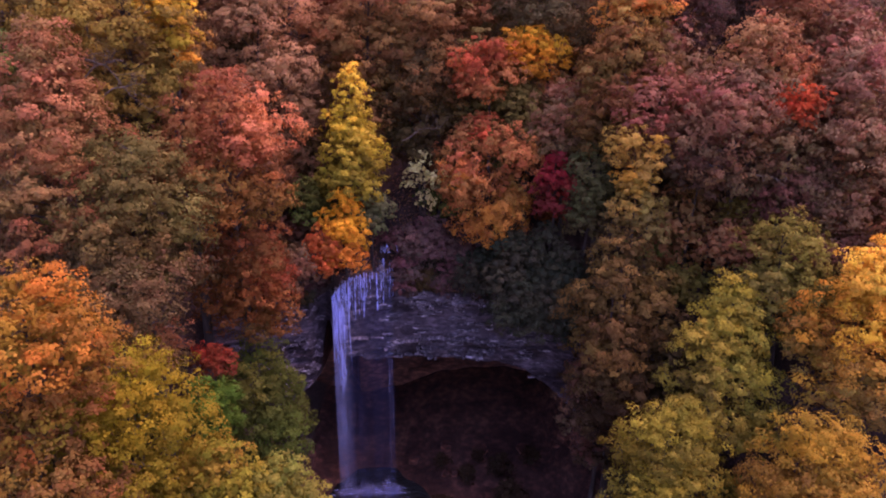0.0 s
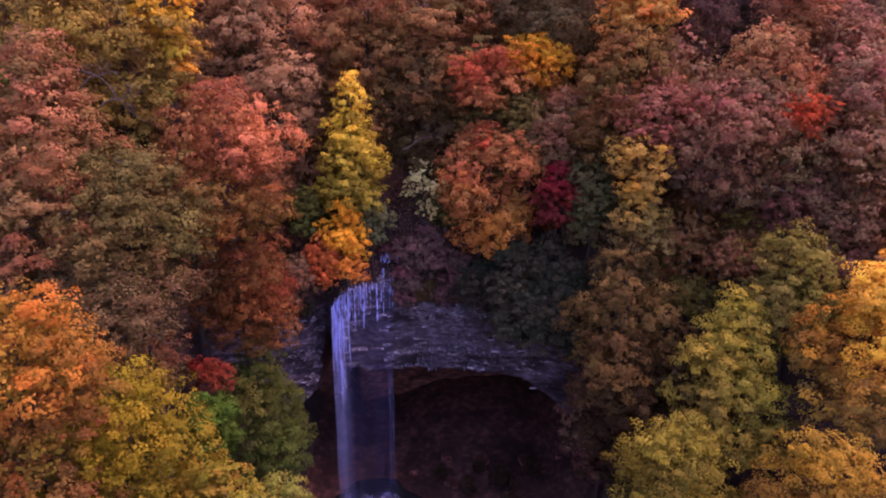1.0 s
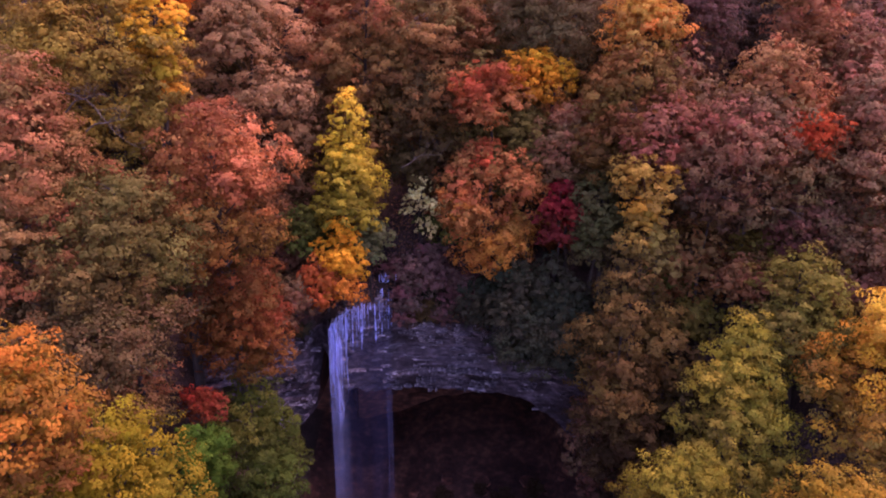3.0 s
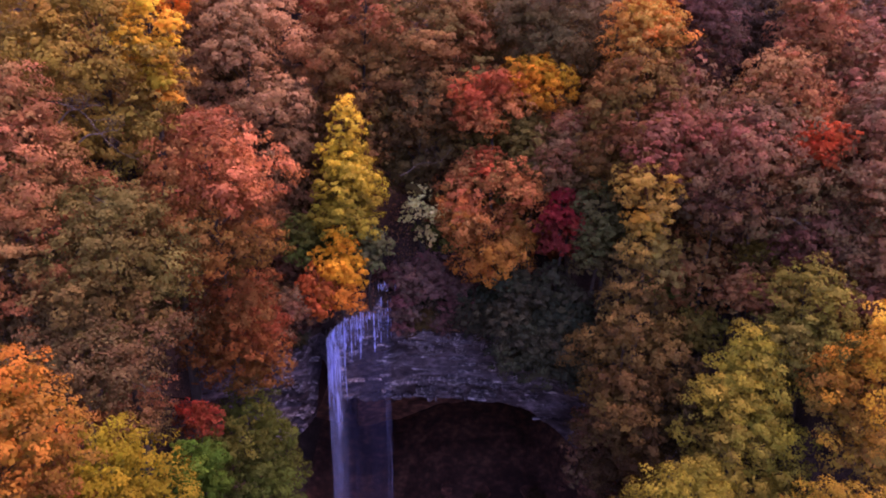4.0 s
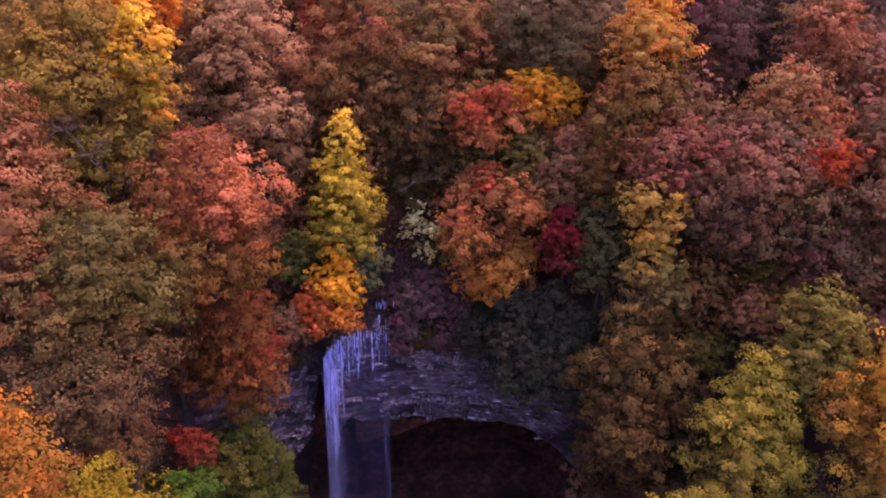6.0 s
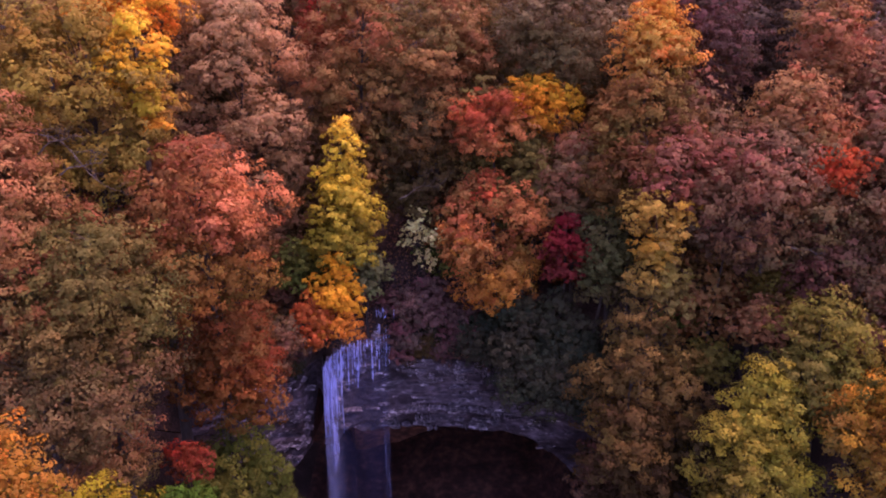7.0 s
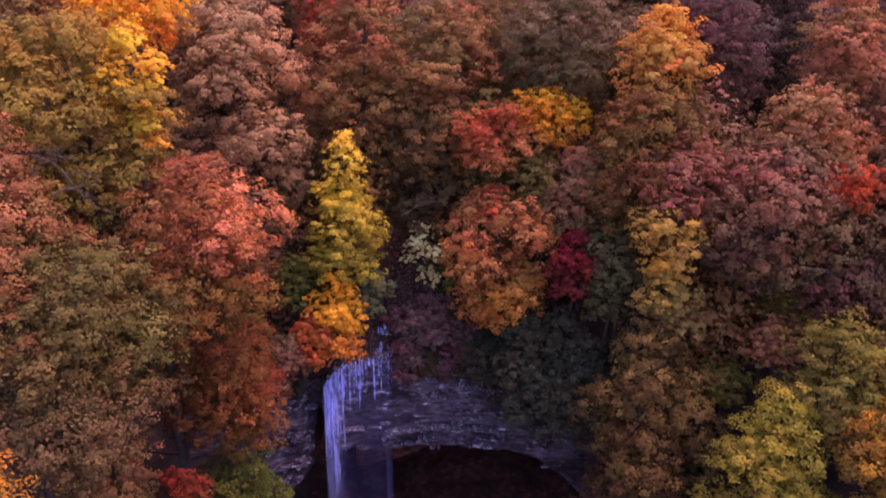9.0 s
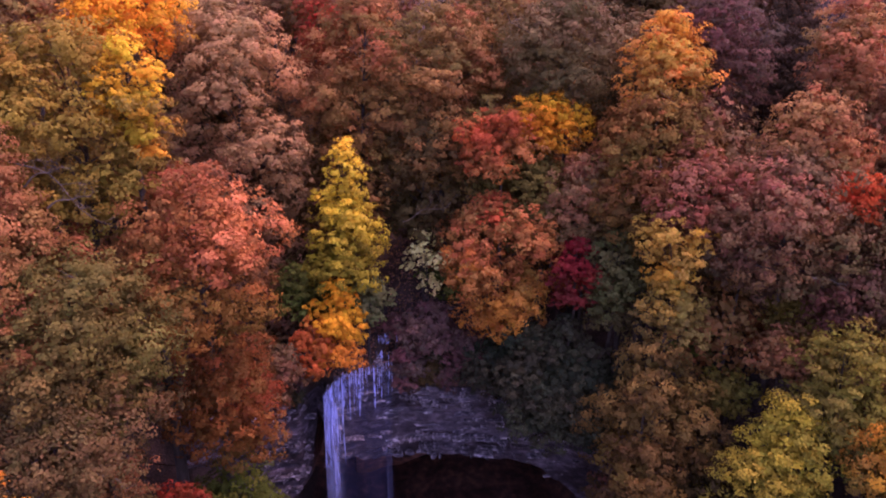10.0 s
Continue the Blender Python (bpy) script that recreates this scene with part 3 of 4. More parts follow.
tree('oak_tree', 'olive and orange oak with bare limbs', -20.7, 43.7, 43.7, 10.0, 10.7, OLIVEORANGE, 'round', bare=5)
tree('tree', 'sunlit yellow tree on the hillside', -16.9, 43.2, 43.4, 3.6, 6.7, YELLOWSUN, 'round')
tree('maple_tree', 'glowing orange maple on the hillside', -20.2, 50.9, 47.4, 7.2, 5.0, BRIGHTORANGE, 'round')
tree('oak_tree', 'dull rose oak on the hillside', -26.5, 50.9, 46.5, 4.9, 3.9, DUSTYROSE, 'round')
tree('oak_tree', 'brown and rust oak above the ravine', -6.4, 58.4, 46.6, 8.8, 14.0, BROWNRUST, 'round')
tree('oak_tree', 'brown oak with olive boughs above the ravine', -0.4, 58.2, 46.0, 8.6, 13.6, BROWNRUST, 'round')
tree('maple_tree', 'deep red maple on the hillside', -10.5, 62.5, 47.2, 4.4, 8.1, DEEPRED, 'round')
tree('oak_tree', 'grey-green oak with mauve cast on the rim', 8.8, 59.7, 46.4, 9.8, 8.1, GREYMAUVE, 'round')
tree('maple_tree', 'amber maple on the hillside', 6.9, 55.8, 39.3, 5.4, 3.9, AMBER, 'round')
tree('maple_tree', 'red-orange maple on the hillside', 3.4, 54.0, 38.5, 5.5, 4.7, REDORANGE, 'round')
tree('sapling', 'small red-orange maple sapling on the hillside', 2.9, 53.0, 32.9, 3.0, 2.4, REDORANGE, 'round')
tree('oak_tree', 'rust-brown oak high on the hillside', -9.3, 67.7, 49.9, 9.0, 7.0, BROWNRUST, 'round')
tree('oak_tree', 'mauve-brown oak high on the hillside', -15.6, 68.0, 50.8, 9.0, 7.0, MAUVE, 'round')
tree('maple_tree', 'salmon-orange maple above the rock rim', 3.6, 53.4, 32.0, 7.6, 10.2, SALMON, 'drape')
tree('sapling', 'pale cream sapling with few leaves', -1.7, 56.0, 29.9, 3.5, 5.6, CREAM, 'sparse')
tree('maple_tree', 'small deep crimson maple', 9.0, 51.5, 30.2, 3.6, 5.7, CRIMSON, 'round')
tree('tree', 'grey-mauve tree on the hillside', 9.8, 54.0, 35.3, 6.1, 7.2, MAUVE, 'round')
tree('tree', 'olive-brown tree on the hillside', 5.6, 55.8, 35.6, 7.3, 7.3, GREYOLIVE, 'round')
tree('maple_tree', 'golden-orange maple with pointed crown', 14.9, 54.4, 45.0, 7.0, 6.0, GOLD, 'cone')
tree('oak_tree', 'brown-orange oak on the hillside', 13.9, 52.2, 39.6, 8.4, 10.0, BROWNORANGE, 'round')
tree('maple_tree', 'pink-mauve maple on the hillside', 15.8, 49.7, 36.9, 6.0, 6.9, PINKMAUVE, 'round')
tree('oak_tree', 'mauve-brown oak with forked limbs', 20.9, 47.7, 36.4, 9.2, 8.4, MAUVE, 'round', bare=5)
tree('oak_tree', 'peach-orange oak with rounded boughs', 23.0, 49.4, 40.1, 7.3, 10.8, PEACH, 'round')
tree('maple_tree', 'small vivid scarlet maple', 24.4, 46.3, 35.6, 3.8, 3.0, SCARLETBRIGHT, 'round')
tree('oak_tree', 'dusty mauve-rose oak on the hillside', 28.8, 46.8, 38.2, 10.6, 16.6, DUSTYMAUVE, 'round')
tree('oak_tree', 'pale pink-orange oak on the hillside', 30.1, 45.7, 37.4, 5.5, 9.9, PINK, 'round')
tree('oak_tree', 'peach-coloured oak on the hillside', 25.5, 52.0, 46.1, 5.4, 7.2, PEACH, 'round')
# two trees added to keep this gap dark, its shade painted into their leaves
tree('tree', 'near-black filler tree deep in the gap', 31.0, 70.0, 48.0, 6.5, 11.0, SHADEBROWN, 'round')
tree('tree', 'near-black filler tree in the gap', 26.6, 61.5, 44.6, 5.6, 13.0, SHADEBROWN, 'round')
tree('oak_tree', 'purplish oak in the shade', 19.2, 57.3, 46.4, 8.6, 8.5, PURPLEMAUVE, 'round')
tree('oak_tree', 'dull mauve oak on the hillside', 29.0, 53.1, 42.9, 5.4, 8.8, DUSTYMAUVE, 'round')
tree('tree', 'yellow tree with bent top', 14.0, 47.4, 32.3, 4.9, 7.8, YELLOWDULL, 'crook')
tree('oak_tree', 'olive and brown oak with brown lower boughs', 13.1, 45.9, 25.2, 8.2, 17.5, OLIVEBROWN, 'round')
tree('tree', 'olive-green tree beside the gorge', 23.0, 42.0, 27.5, 6.4, 9.2, OLIVEGREEN, 'round')
tree('tree', 'yellow-green tree beside the gorge', 19.1, 40.8, 23.8, 7.8, 12.1, LIMEOLIVE, 'cone')
tree('tree', 'yellow-olive tree beside the plunge pool', 14.7, 36.8, 16.7, 7.2, 11.6, YELLOWOLIVE2, 'round')
tree('tree', 'orange and olive tree with bare twigs', 25.8, 37.2, 24.2, 8.6, 8.6, ORANGEOLIVE, 'round', bare=5)
tree('maple_tree', 'bright orange maple on the slope', 26.5, 37.2, 27.2, 5.2, 4.9, ORANGEBRIGHT, 'round')
tree('tree', 'straw-yellow tree low in the gorge', 21.7, 32.3, 17.8, 7.8, 9.2, STRAW, 'round')
tree('shrub', 'dark evergreen rhododendron clump on the rock rim', 5.3, 51.2, 23.9, 5.1, 6.6, HEMLOCK, 'round')
tree('hemlock', 'dark hemlock on the rock rim', 8.4, 51.3, 24.5, 5.6, 7.9, HEMLOCK, 'cone')
tree('shrub', 'dark evergreen shrub hanging over the rock', 9.3, 50.2, 20.6, 5.6, 6.1, HEMLOCK, 'round')
tree('shrub', 'dark green shrub beside the stream', -11.2, 52.9, 27.8, 3.4, 4.2, DARKGREEN, 'round')
tree('shrub', 'grey-green laurel beside the stream', -6.0, 53.6, 26.5, 3.5, 3.5, GREYGREEN, 'round')
tree('sapling', 'rose-brown sapling in the shade', 20.6, 44.8, 26.3, 3.8, 3.5, ROSEBROWN, 'round')
tree('sapling', 'dim olive sapling in the shade', 22.1, 47.1, 27.3, 3.3, 2.8, OLIVEDARK, 'round')
tree('oak_tree', 'brown-olive oak behind the ravine', -1.8, 57.8, 39.0, 7.5, 11.2, BROWNOLIVE, 'round')
tree('oak_tree', 'olive and orange oak on the hillside', -32.8, 53.9, 45.1, 9.1, 8.4, OLIVEORANGE, 'round')
tree('tree', 'dark green leafy tree on the slope', -28.6, 44.1, 39.5, 4.2, 8.5, DARKGREEN, 'round')
tree('tree', 'rose-brown understory tree in shade', -18.7, 37.7, 21.4, 5.2, 3.6, ROSEBROWN, 'round')
tree('tree', 'rose-brown understory tree in shade', -25.1, 37.5, 27.9, 3.7, 2.5, ROSEBROWN, 'round')
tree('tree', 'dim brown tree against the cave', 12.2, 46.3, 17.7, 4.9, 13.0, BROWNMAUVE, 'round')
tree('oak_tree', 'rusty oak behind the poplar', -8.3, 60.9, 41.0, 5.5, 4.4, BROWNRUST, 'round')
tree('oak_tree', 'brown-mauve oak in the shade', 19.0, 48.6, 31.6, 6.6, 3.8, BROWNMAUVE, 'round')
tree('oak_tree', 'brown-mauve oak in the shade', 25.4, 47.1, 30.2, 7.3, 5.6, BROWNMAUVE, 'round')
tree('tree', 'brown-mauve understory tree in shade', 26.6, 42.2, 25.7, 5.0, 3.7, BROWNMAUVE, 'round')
tree('tree', 'brown-orange tree in the shade', 12.2, 52.6, 36.0, 5.4, 7.0, BROWNORANGE, 'round')
tree('tree', 'brown-mauve brush on the bank above the rim', -1.7, 55.2, 23.7, 5.4, 5.0, LITTERBUSH, 'round')
tree('tree', 'brown-mauve brush over the rim', 1.4, 54.2, 21.6, 4.0, 3.2, LITTERBUSH, 'round')
tree('tree', 'dim brown brush beside the stream', -4.3, 55.7, 22.8, 2.5, 2.4, LITTERBUSH, 'round')
tree('shrub', 'dark evergreen shrub hanging over the rock', 6.8, 50.8, 20.7, 7.0, 5.5, HEMLOCK, 'round')
tree('shrub', 'dark evergreen shrub at the rim', 2.9, 53.2, 21.5, 4.8, 3.8, HEMLOCK, 'round')
tree('shrub', 'dark evergreen shrub beside the cliff', 10.0, 50.6, 22.6, 5.1, 7.7, HEMLOCK, 'round')
tree('shrub', 'dim olive shrub in the shade', 18.2, 46.6, 22.4, 3.6, 3.0, OLIVEDARK, 'round')
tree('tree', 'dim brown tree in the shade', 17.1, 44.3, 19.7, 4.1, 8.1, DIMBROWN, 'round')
tree('oak_tree', 'rust-brown oak high on the hillside', 3.5, 64.2, 48.6, 9.6, 9.5, BROWNRUST, 'round')
tree('sapling', 'dim olive sapling on the hillside', 7.0, 58.3, 40.0, 4.7, 4.6, OLIVEDARK, 'round')
tree('tree', 'dim brown brush beside the brink', -3.4, 53.3, 20.9, 3.0, 3.5, LITTERBUSH, 'round')
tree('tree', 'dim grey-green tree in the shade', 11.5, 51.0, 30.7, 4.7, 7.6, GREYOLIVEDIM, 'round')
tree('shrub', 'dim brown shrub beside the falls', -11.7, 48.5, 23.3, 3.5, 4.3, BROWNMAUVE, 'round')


# ---------------------------------------------------------------- woods behind and between
def clearing(x, y):
    """A dark gap between the trees on the hillside."""
    return 54 < y < 72 and abs(x - 0.469 * (y - 4)) < 4.2


def woods():
    """Further trees of a few kinds, set over the hillside and the gorge flanks."""
    rs = np.random.RandomState(7)
    kinds = []
    for k, (pal, lab, w, h) in enumerate((
            (MAUVE, "mauve-brown oak standing in the woods", 7.5, 11), (BROWNRUST, "rust-brown oak standing in the woods", 7.0, 10),
            (DUSTYROSE, "dull rose oak standing in the woods", 6.5, 10), (BROWNOLIVE, "olive-brown oak standing in the woods", 7.0, 11),
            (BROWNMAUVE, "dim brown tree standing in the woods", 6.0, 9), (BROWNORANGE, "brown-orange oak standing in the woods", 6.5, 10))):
        kinds.append((pal, lab, w, h))
    first = {}
    spots = []
    for i in range(4000):
        if len(spots) >= 70:
            break
        x, y = rs.uniform(-52, 54), rs.uniform(30, 95)
        d = y - face_y(x)
        if (d < 4.5 and -24 < x < 27) or (abs(x) > 15 and d < -12) or (y < 38 and abs(x) < 34):
            continue
        if d < 16 and (abs(x + 3.5 + 0.1 * d) < 2.6 or abs(x - 25.5) < 3.2):
            continue
        if min([(x - a) ** 2 + (y - b) ** 2 for a, b in spots] or [99]) < 20:
            continue
        spots.append((x, y))
    for i, (x, y) in enumerate(spots):
        k = rs.randint(6)
        pal, lab, w, h = kinds[k]
        if clearing(x, y):
            continue
        if k not in first:
            first[k] = tree("oak_tree", lab, x, y, land(x, y) + h + 3.5, w, h, pal, cover=0.85, leaf=0.165, group="trees of the woods")
        else:
            s = rs.uniform(0.8, 1.15)
            c = copy_thing(first[k], pose(x, y, land(x, y), 0, 0, rs.uniform(0, 360)))
            c.scale = (s, s, s * rs.uniform(0.9, 1.15))


woods()


def gorge_woods():
    """Trees on the gorge flanks further down the valley."""
    rs = np.random.RandomState(17)
    first, spots = None, []
    for i in range(900):
        if len(spots) >= 26:
            break
        x, y = rs.uniform(-34, 38), rs.uniform(-14, 20)
        if abs(x - 2) < 9 or land(x, y) > 8 or min([(x - a) ** 2 + (y - b) ** 2 for a, b in spots] or [99]) < 24:
            continue
        spots.append((x, y))
        if first is None:
            first = tree("oak_tree", "olive-brown oak on the lower gorge flank", x, y, land(x, y) + 8.5, 7.0, 7.0, BROWNOLIVE, cover=0.7, leaf=0.2, group="trees of the lower gorge")
        else:
            copy_thing(first, pose(x, y, land(x, y), 0, 0, rs.uniform(0, 360)))


gorge_woods()


def undergrowth():
    """Low bushes on the open ground between the trunks."""
    rs = np.random.RandomState(11)
    first, spots = {}, []
    pals = (BROWNMAUVE, ROSEBROWN, OLIVEDARK, HEMLOCK, RUST, DARKGREEN)
    names = ("brown leafy", "rose-brown leafy", "dim olive", "dark evergreen", "rust-red leafy", "dark green leafy")
    for i in range(4000):
        if len(spots) >= 85:
            break
        x, y = rs.uniform(-34, 38), rs.uniform(33, 68)
        d = y - face_y(x)
        if (-11 < x < 13 and d < 1.2) or (-3 < d < 1.2) or (d > 0 and d < 9 and abs(x + 3.6) < 2.4):
            continue
        if min([(x - a) ** 2 + (y - b) ** 2 for a, b in spots] or [99]) < 4.5:
            continue
        spots.append((x, y))
        k = rs.randint(6)
        if k not in first:
            first[k] = tree("shrub", names[k] + " shrub on the forest floor", x, y, land(x, y) + 3.2, 3.6, 3.0, pals[k], cover=0.85, leaf=0.13, group="undergrowth")
        else:
            s = rs.uniform(0.6, 1.3)
            copy_thing(first[k], pose(x, y, land(x, y), 0, 0, rs.uniform(0, 360))).scale = (s, s, s)


undergrowth()


def rim_brush():
    """Small brush rooted in the cracks along the rim, some of it hanging over the edge."""
    rs = np.random.RandomState(71)
    first = {}
    for i in range(17):
        x = rs.uniform(-3.4, 7.5) if i % 4 else rs.uniform(-14, -10.5)
        k = rs.randint(3)
        y = face_y(x) + rs.uniform(0.1, 0.7)
        if k not in first:
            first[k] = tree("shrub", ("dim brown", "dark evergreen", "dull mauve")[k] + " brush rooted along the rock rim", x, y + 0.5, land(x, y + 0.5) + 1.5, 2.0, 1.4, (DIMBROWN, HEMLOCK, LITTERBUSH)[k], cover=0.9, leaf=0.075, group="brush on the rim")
        else:
            s = rs.uniform(0.5, 1.0)
            copy_thing(first[k], pose(x, y, land(x, y + 0.3) - 0.1, rs.uniform(10, 40), 0, rs.uniform(-30, 30))).scale = (s, s, s)


rim_brush()


# ---------------------------------------------------------------- the waterfall
WATER = water_material("falling_water", 0.0, 1.0, 3.5, 0.09, 0.10)
RUNS = water_material("water_over_rock", 0.15, 1.0, 4.0, 0.5)
VEIL = water_material("thin_water_veil", 0.015, 0.105, 1.0, 0.03, tint=(0.40, 0.46, 0.97, 1), edged=True)
SPRAY = water_material("falling_spray", 0.08, 0.34, 2.2, 0.03, 0.85, edged=True)
THREAD = water_material("thread_of_water", 0.02, 0.10, 4.0)
FOAM = water_material("foam", 0.04, 0.30, 5.0, 0.5)
SPLIT = water_material("cascade_water", 0.1, 0.55, 3.0, 0.6)
POOL_Z = -1.35


def lip(k):
    """The brink, from its low near corner (k = 0) to its high far one (k = 1)."""
    return Vector((along(k, (0, -9.4), (0.35, -7.9), (1, -4.45)), along(k, (0, 51.35), (0.35, 52.0), (1, 53.1)), along(k, (0, 18.1), (0.1, 18.5), (0.2, 19.0), (0.35, 19.6), (1, 20.0))))


def strand(verts, faces, start, drop, reach, width, rs, sway=0.05, flat=0.3, lean=0.0):
    """One rope of falling water: over the brink in a short curve, then straight down, swelling and thinning."""
    base, steps, sides = len(verts), 34, 5
    ph = rs.uniform(0, 60)
    for i in range(steps + 1):
        k = i / steps
        z = drop * k ** 1.15
        y = -reach * math.sqrt(min(1.0, z / 4.0)) * (0.75 + 0.25 * min(1.0, z / 12))
        w = width * (0.7 + 0.5 * k) * (0.35 + 1.3 * abs(noise.noise((start.x * 3, ph, z * 0.22)))) * min(1.0, (1.02 - k) * 6)
        x = sway * noise.noise((ph, z * 0.2, start.x)) * 2 + lean * k
        for q in range(sides):
            a = 2 * math.pi * q / sides
            verts.append((start.x + x + math.cos(a) * w / 2, start.y + y + math.sin(a) * w / 2 * flat, start.z - z))
    for i in range(steps):
        for q in range(sides):
            faces.append((base + i * sides + q, base + i * sides + (q + 1) % sides, base + (i + 1) * sides + (q + 1) % sides, base + (i + 1) * sides + q))


def streams(name, label, count, k0, k1, drop, reach, width, mat, parent, seed, spread=0.0, lean=0.0):
    rs = np.random.RandomState(seed)
    verts, faces = [], []
    for i in range(count):
        k = k0 + (k1 - k0) * min(1.0, max(0.0, (i + rs.normal() * 1.3) / count))
        p = lip(k) + Vector((0, rs.uniform(-0.15, 0.15), rs.uniform(-0.3, 0.05)))
        strand(verts, faces, p, min(p.z - POOL_Z + 0.1, drop * rs.uniform(1 - spread, 1 + spread * 0.3)), reach * rs.uniform(0.7, 1.2), width * (0.3 + 1.9 * rs.uniform() ** 2.2), rs, lean=lean * rs.uniform(0.5, 1.2))
    ob = under(new(name, mesh(name, verts, faces, mat, True)), parent)
    return tagged(ob, label, kind="stuff")


def sheet(name, label, k0, k1, reach, mat, parent, fade):
    """A curtain of fine drops, hung from the brink and rippled in plan."""
    cols, rows = 40, 40
    verts = []
    for i in range(cols + 1):
        p = lip(k0 + (k1 - k0) * i / cols)
        drop = p.z - POOL_Z
        for j in range(rows + 1):
            z = drop * (j / rows) ** 1.1
            y = -reach * math.sqrt(min(1.0, z / 4.0)) + 0.10 * noise.noise((p.x * 3, z * 0.1, 2.0))
            verts.append((p.x + 0.1 * noise.noise((p.x * 2, z * 0.2, 5.0)), p.y + y, p.z - z))
    faces = [(i * (rows + 1) + j, i * (rows + 1) + j + 1, (i + 1) * (rows + 1) + j + 1, (i + 1) * (rows + 1) + j) for i in range(cols) for j in range(rows)]
    me = mesh(name, verts, faces, mat, True)
    us = np.repeat(np.arange(cols + 1) / cols, rows + 1)
    dense = np.minimum(1, 10 * us) * np.minimum(1, (1 - us) * 12) * (1 - fade * us)
    me.attributes.new("curtain", "FLOAT", "POINT").data.foreach_set("value", dense.astype(np.float32))
    return tagged(under(new(name, me), parent), label)


def waterfall():
    top = tagged(new("waterfall"), "tall thin waterfall dropping freely from a rock brink", "waterfall")
    streams("main_stream", "dense white main stream", 20, 0.0, 0.20, 20.0, 0.75, 0.175, WATER, top, 1, 0.85, lean=0.3)
    streams("crest", "bright white crest where the stream tips over", 12, 0.0, 0.16, 3.4, 0.6, 0.13, RUNS, top, 14, 0.7, lean=0.05)
    streams("inner_stream", "looser white stream beside it", 11, 0.12, 0.33, 7.0, 0.6, 0.09, WATER, top, 8, 0.75, lean=0.1)
    sheet("main_veil", "fine spray round the main stream", 0.0, 0.36, 0.8, SPRAY, top, 0.9)
    streams("brink_runs", "short white runs over the brink", 46, 0.16, 1.0, 3.1, 0.28, 0.10, RUNS, top, 3, 0.85)
    sheet("thin_veil", "thin see-through veil of water", 0.2, 1.02, 0.55, VEIL, top, 0.45)
    streams("side_stream", "single thin side stream", 7, 0.92, 0.99, 22.0, 0.6, 0.10, THREAD, top, 5)
    rs = np.random.RandomState(6)
    verts, faces = [], []
    for i in range(420):
        # fine spray thrown up where the water lands, highest under the two streams
        spot = (-8.7, -6.9, -5.0)[rs.choice(3, p=(0.2, 0.3, 0.5))]
        p = Vector((spot + rs.normal() * 0.42, 50.9 + 0.35 * (spot + 9) / 4 + rs.normal() * 0.35, POOL_Z + 0.02))
        h = 0.2 + 1.5 * rs.uniform() ** 2.2 * math.exp(-((p.x - spot) / 0.6) ** 2)
        out = Vector(((p.x - spot) * 0.7 + rs.normal() * 0.12, -0.25 * rs.uniform(), 0))
        r = rs.uniform(0.015, 0.06)
        tube(verts, faces, [p, p + out * 0.4 + Vector((0, 0, h * 0.6)), p + out * 0.8 + Vector((0, 0, h * 0.95)), p + out * 1.1 + Vector((0, 0, h * 0.9))], [r, r * 1.3, r * 0.9, 0.006], 4)
    tagged(under(new("splash", mesh("splash", verts, faces, FOAM, True)), top), "white splash where the water lands", kind="stuff")
    return top


waterfall()


# ---------------------------------------------------------------- rock ledges, pool, small things
def slab_mesh(rs):
    """A flat, broken block of bedded rock, about 1 x 1 x 1, with chipped corners."""
    bm = bmesh.new()
    n = rs.randint(5, 8)
    low, high = [], []
    for i in range(n):
        a = 2 * math.pi * (i + rs.uniform(-0.3, 0.3)) / n
        c, s = math.cos(a), math.sin(a)
        r = 0.5 / max(abs(c), abs(s)) * rs.uniform(0.72, 1.0)
        low.append(bm.verts.new((c * r * 0.94, s * r * 0.94, -0.5)))
        high.append(bm.verts.new((c * r * rs.uniform(0.88, 1.0), s * r * rs.uniform(0.88, 1.0), 0.5 + rs.uniform(-0.12, 0.06))))
    for i in range(n):
        bm.faces.new((low[i], low[(i + 1) % n], high[(i + 1) % n], high[i]))
    bm.faces.new(high)
    bm.faces.new(low[::-1])
    bmesh.ops.bevel(bm, geom=[e for e in bm.edges if all(v in high for v in e.verts)], offset=0.06, segments=1, affect="EDGES")
    me = bpy.data.meshes.new("rock_slab")
    bm.to_mesh(me)
    bm.free()
    me.materials.append(SLAB)
    return me


def slab_material():
    m, n, l, b = material("ledge_rock", 0.7)
    info, fine, r = n.new("ShaderNodeObjectInfo"), noise_node(n, l, 3.2, 9, (0.8, 0.8, 1.3)), ramp(n, [(0.36, (0.04, 0.030, 0.033)), (0.50, (0.12, 0.096, 0.102)), (0.57, (0.22, 0.18, 0.185)), (0.66, (0.52, 0.44, 0.43))])
    mr, hsv = n.new("ShaderNodeMapRange"), n.new("ShaderNodeHueSaturation")
    mr.inputs["To Min"].default_value, mr.inputs["To Max"].default_value = 0.7, 1.15
    l.new(info.outputs["Random"], mr.inputs["Value"])
    l.new(fine.outputs[0], r.inputs[0])
    l.new(r.outputs[0], hsv.inputs["Color"])
    l.new(mr.outputs[0], hsv.inputs["Value"])
    l.new(hsv.outputs[0], b.inputs["Base Color"])
    bump(n, l, b, fine.outputs[0], 0.7, 0.08)
    return m


SLAB = slab_material()


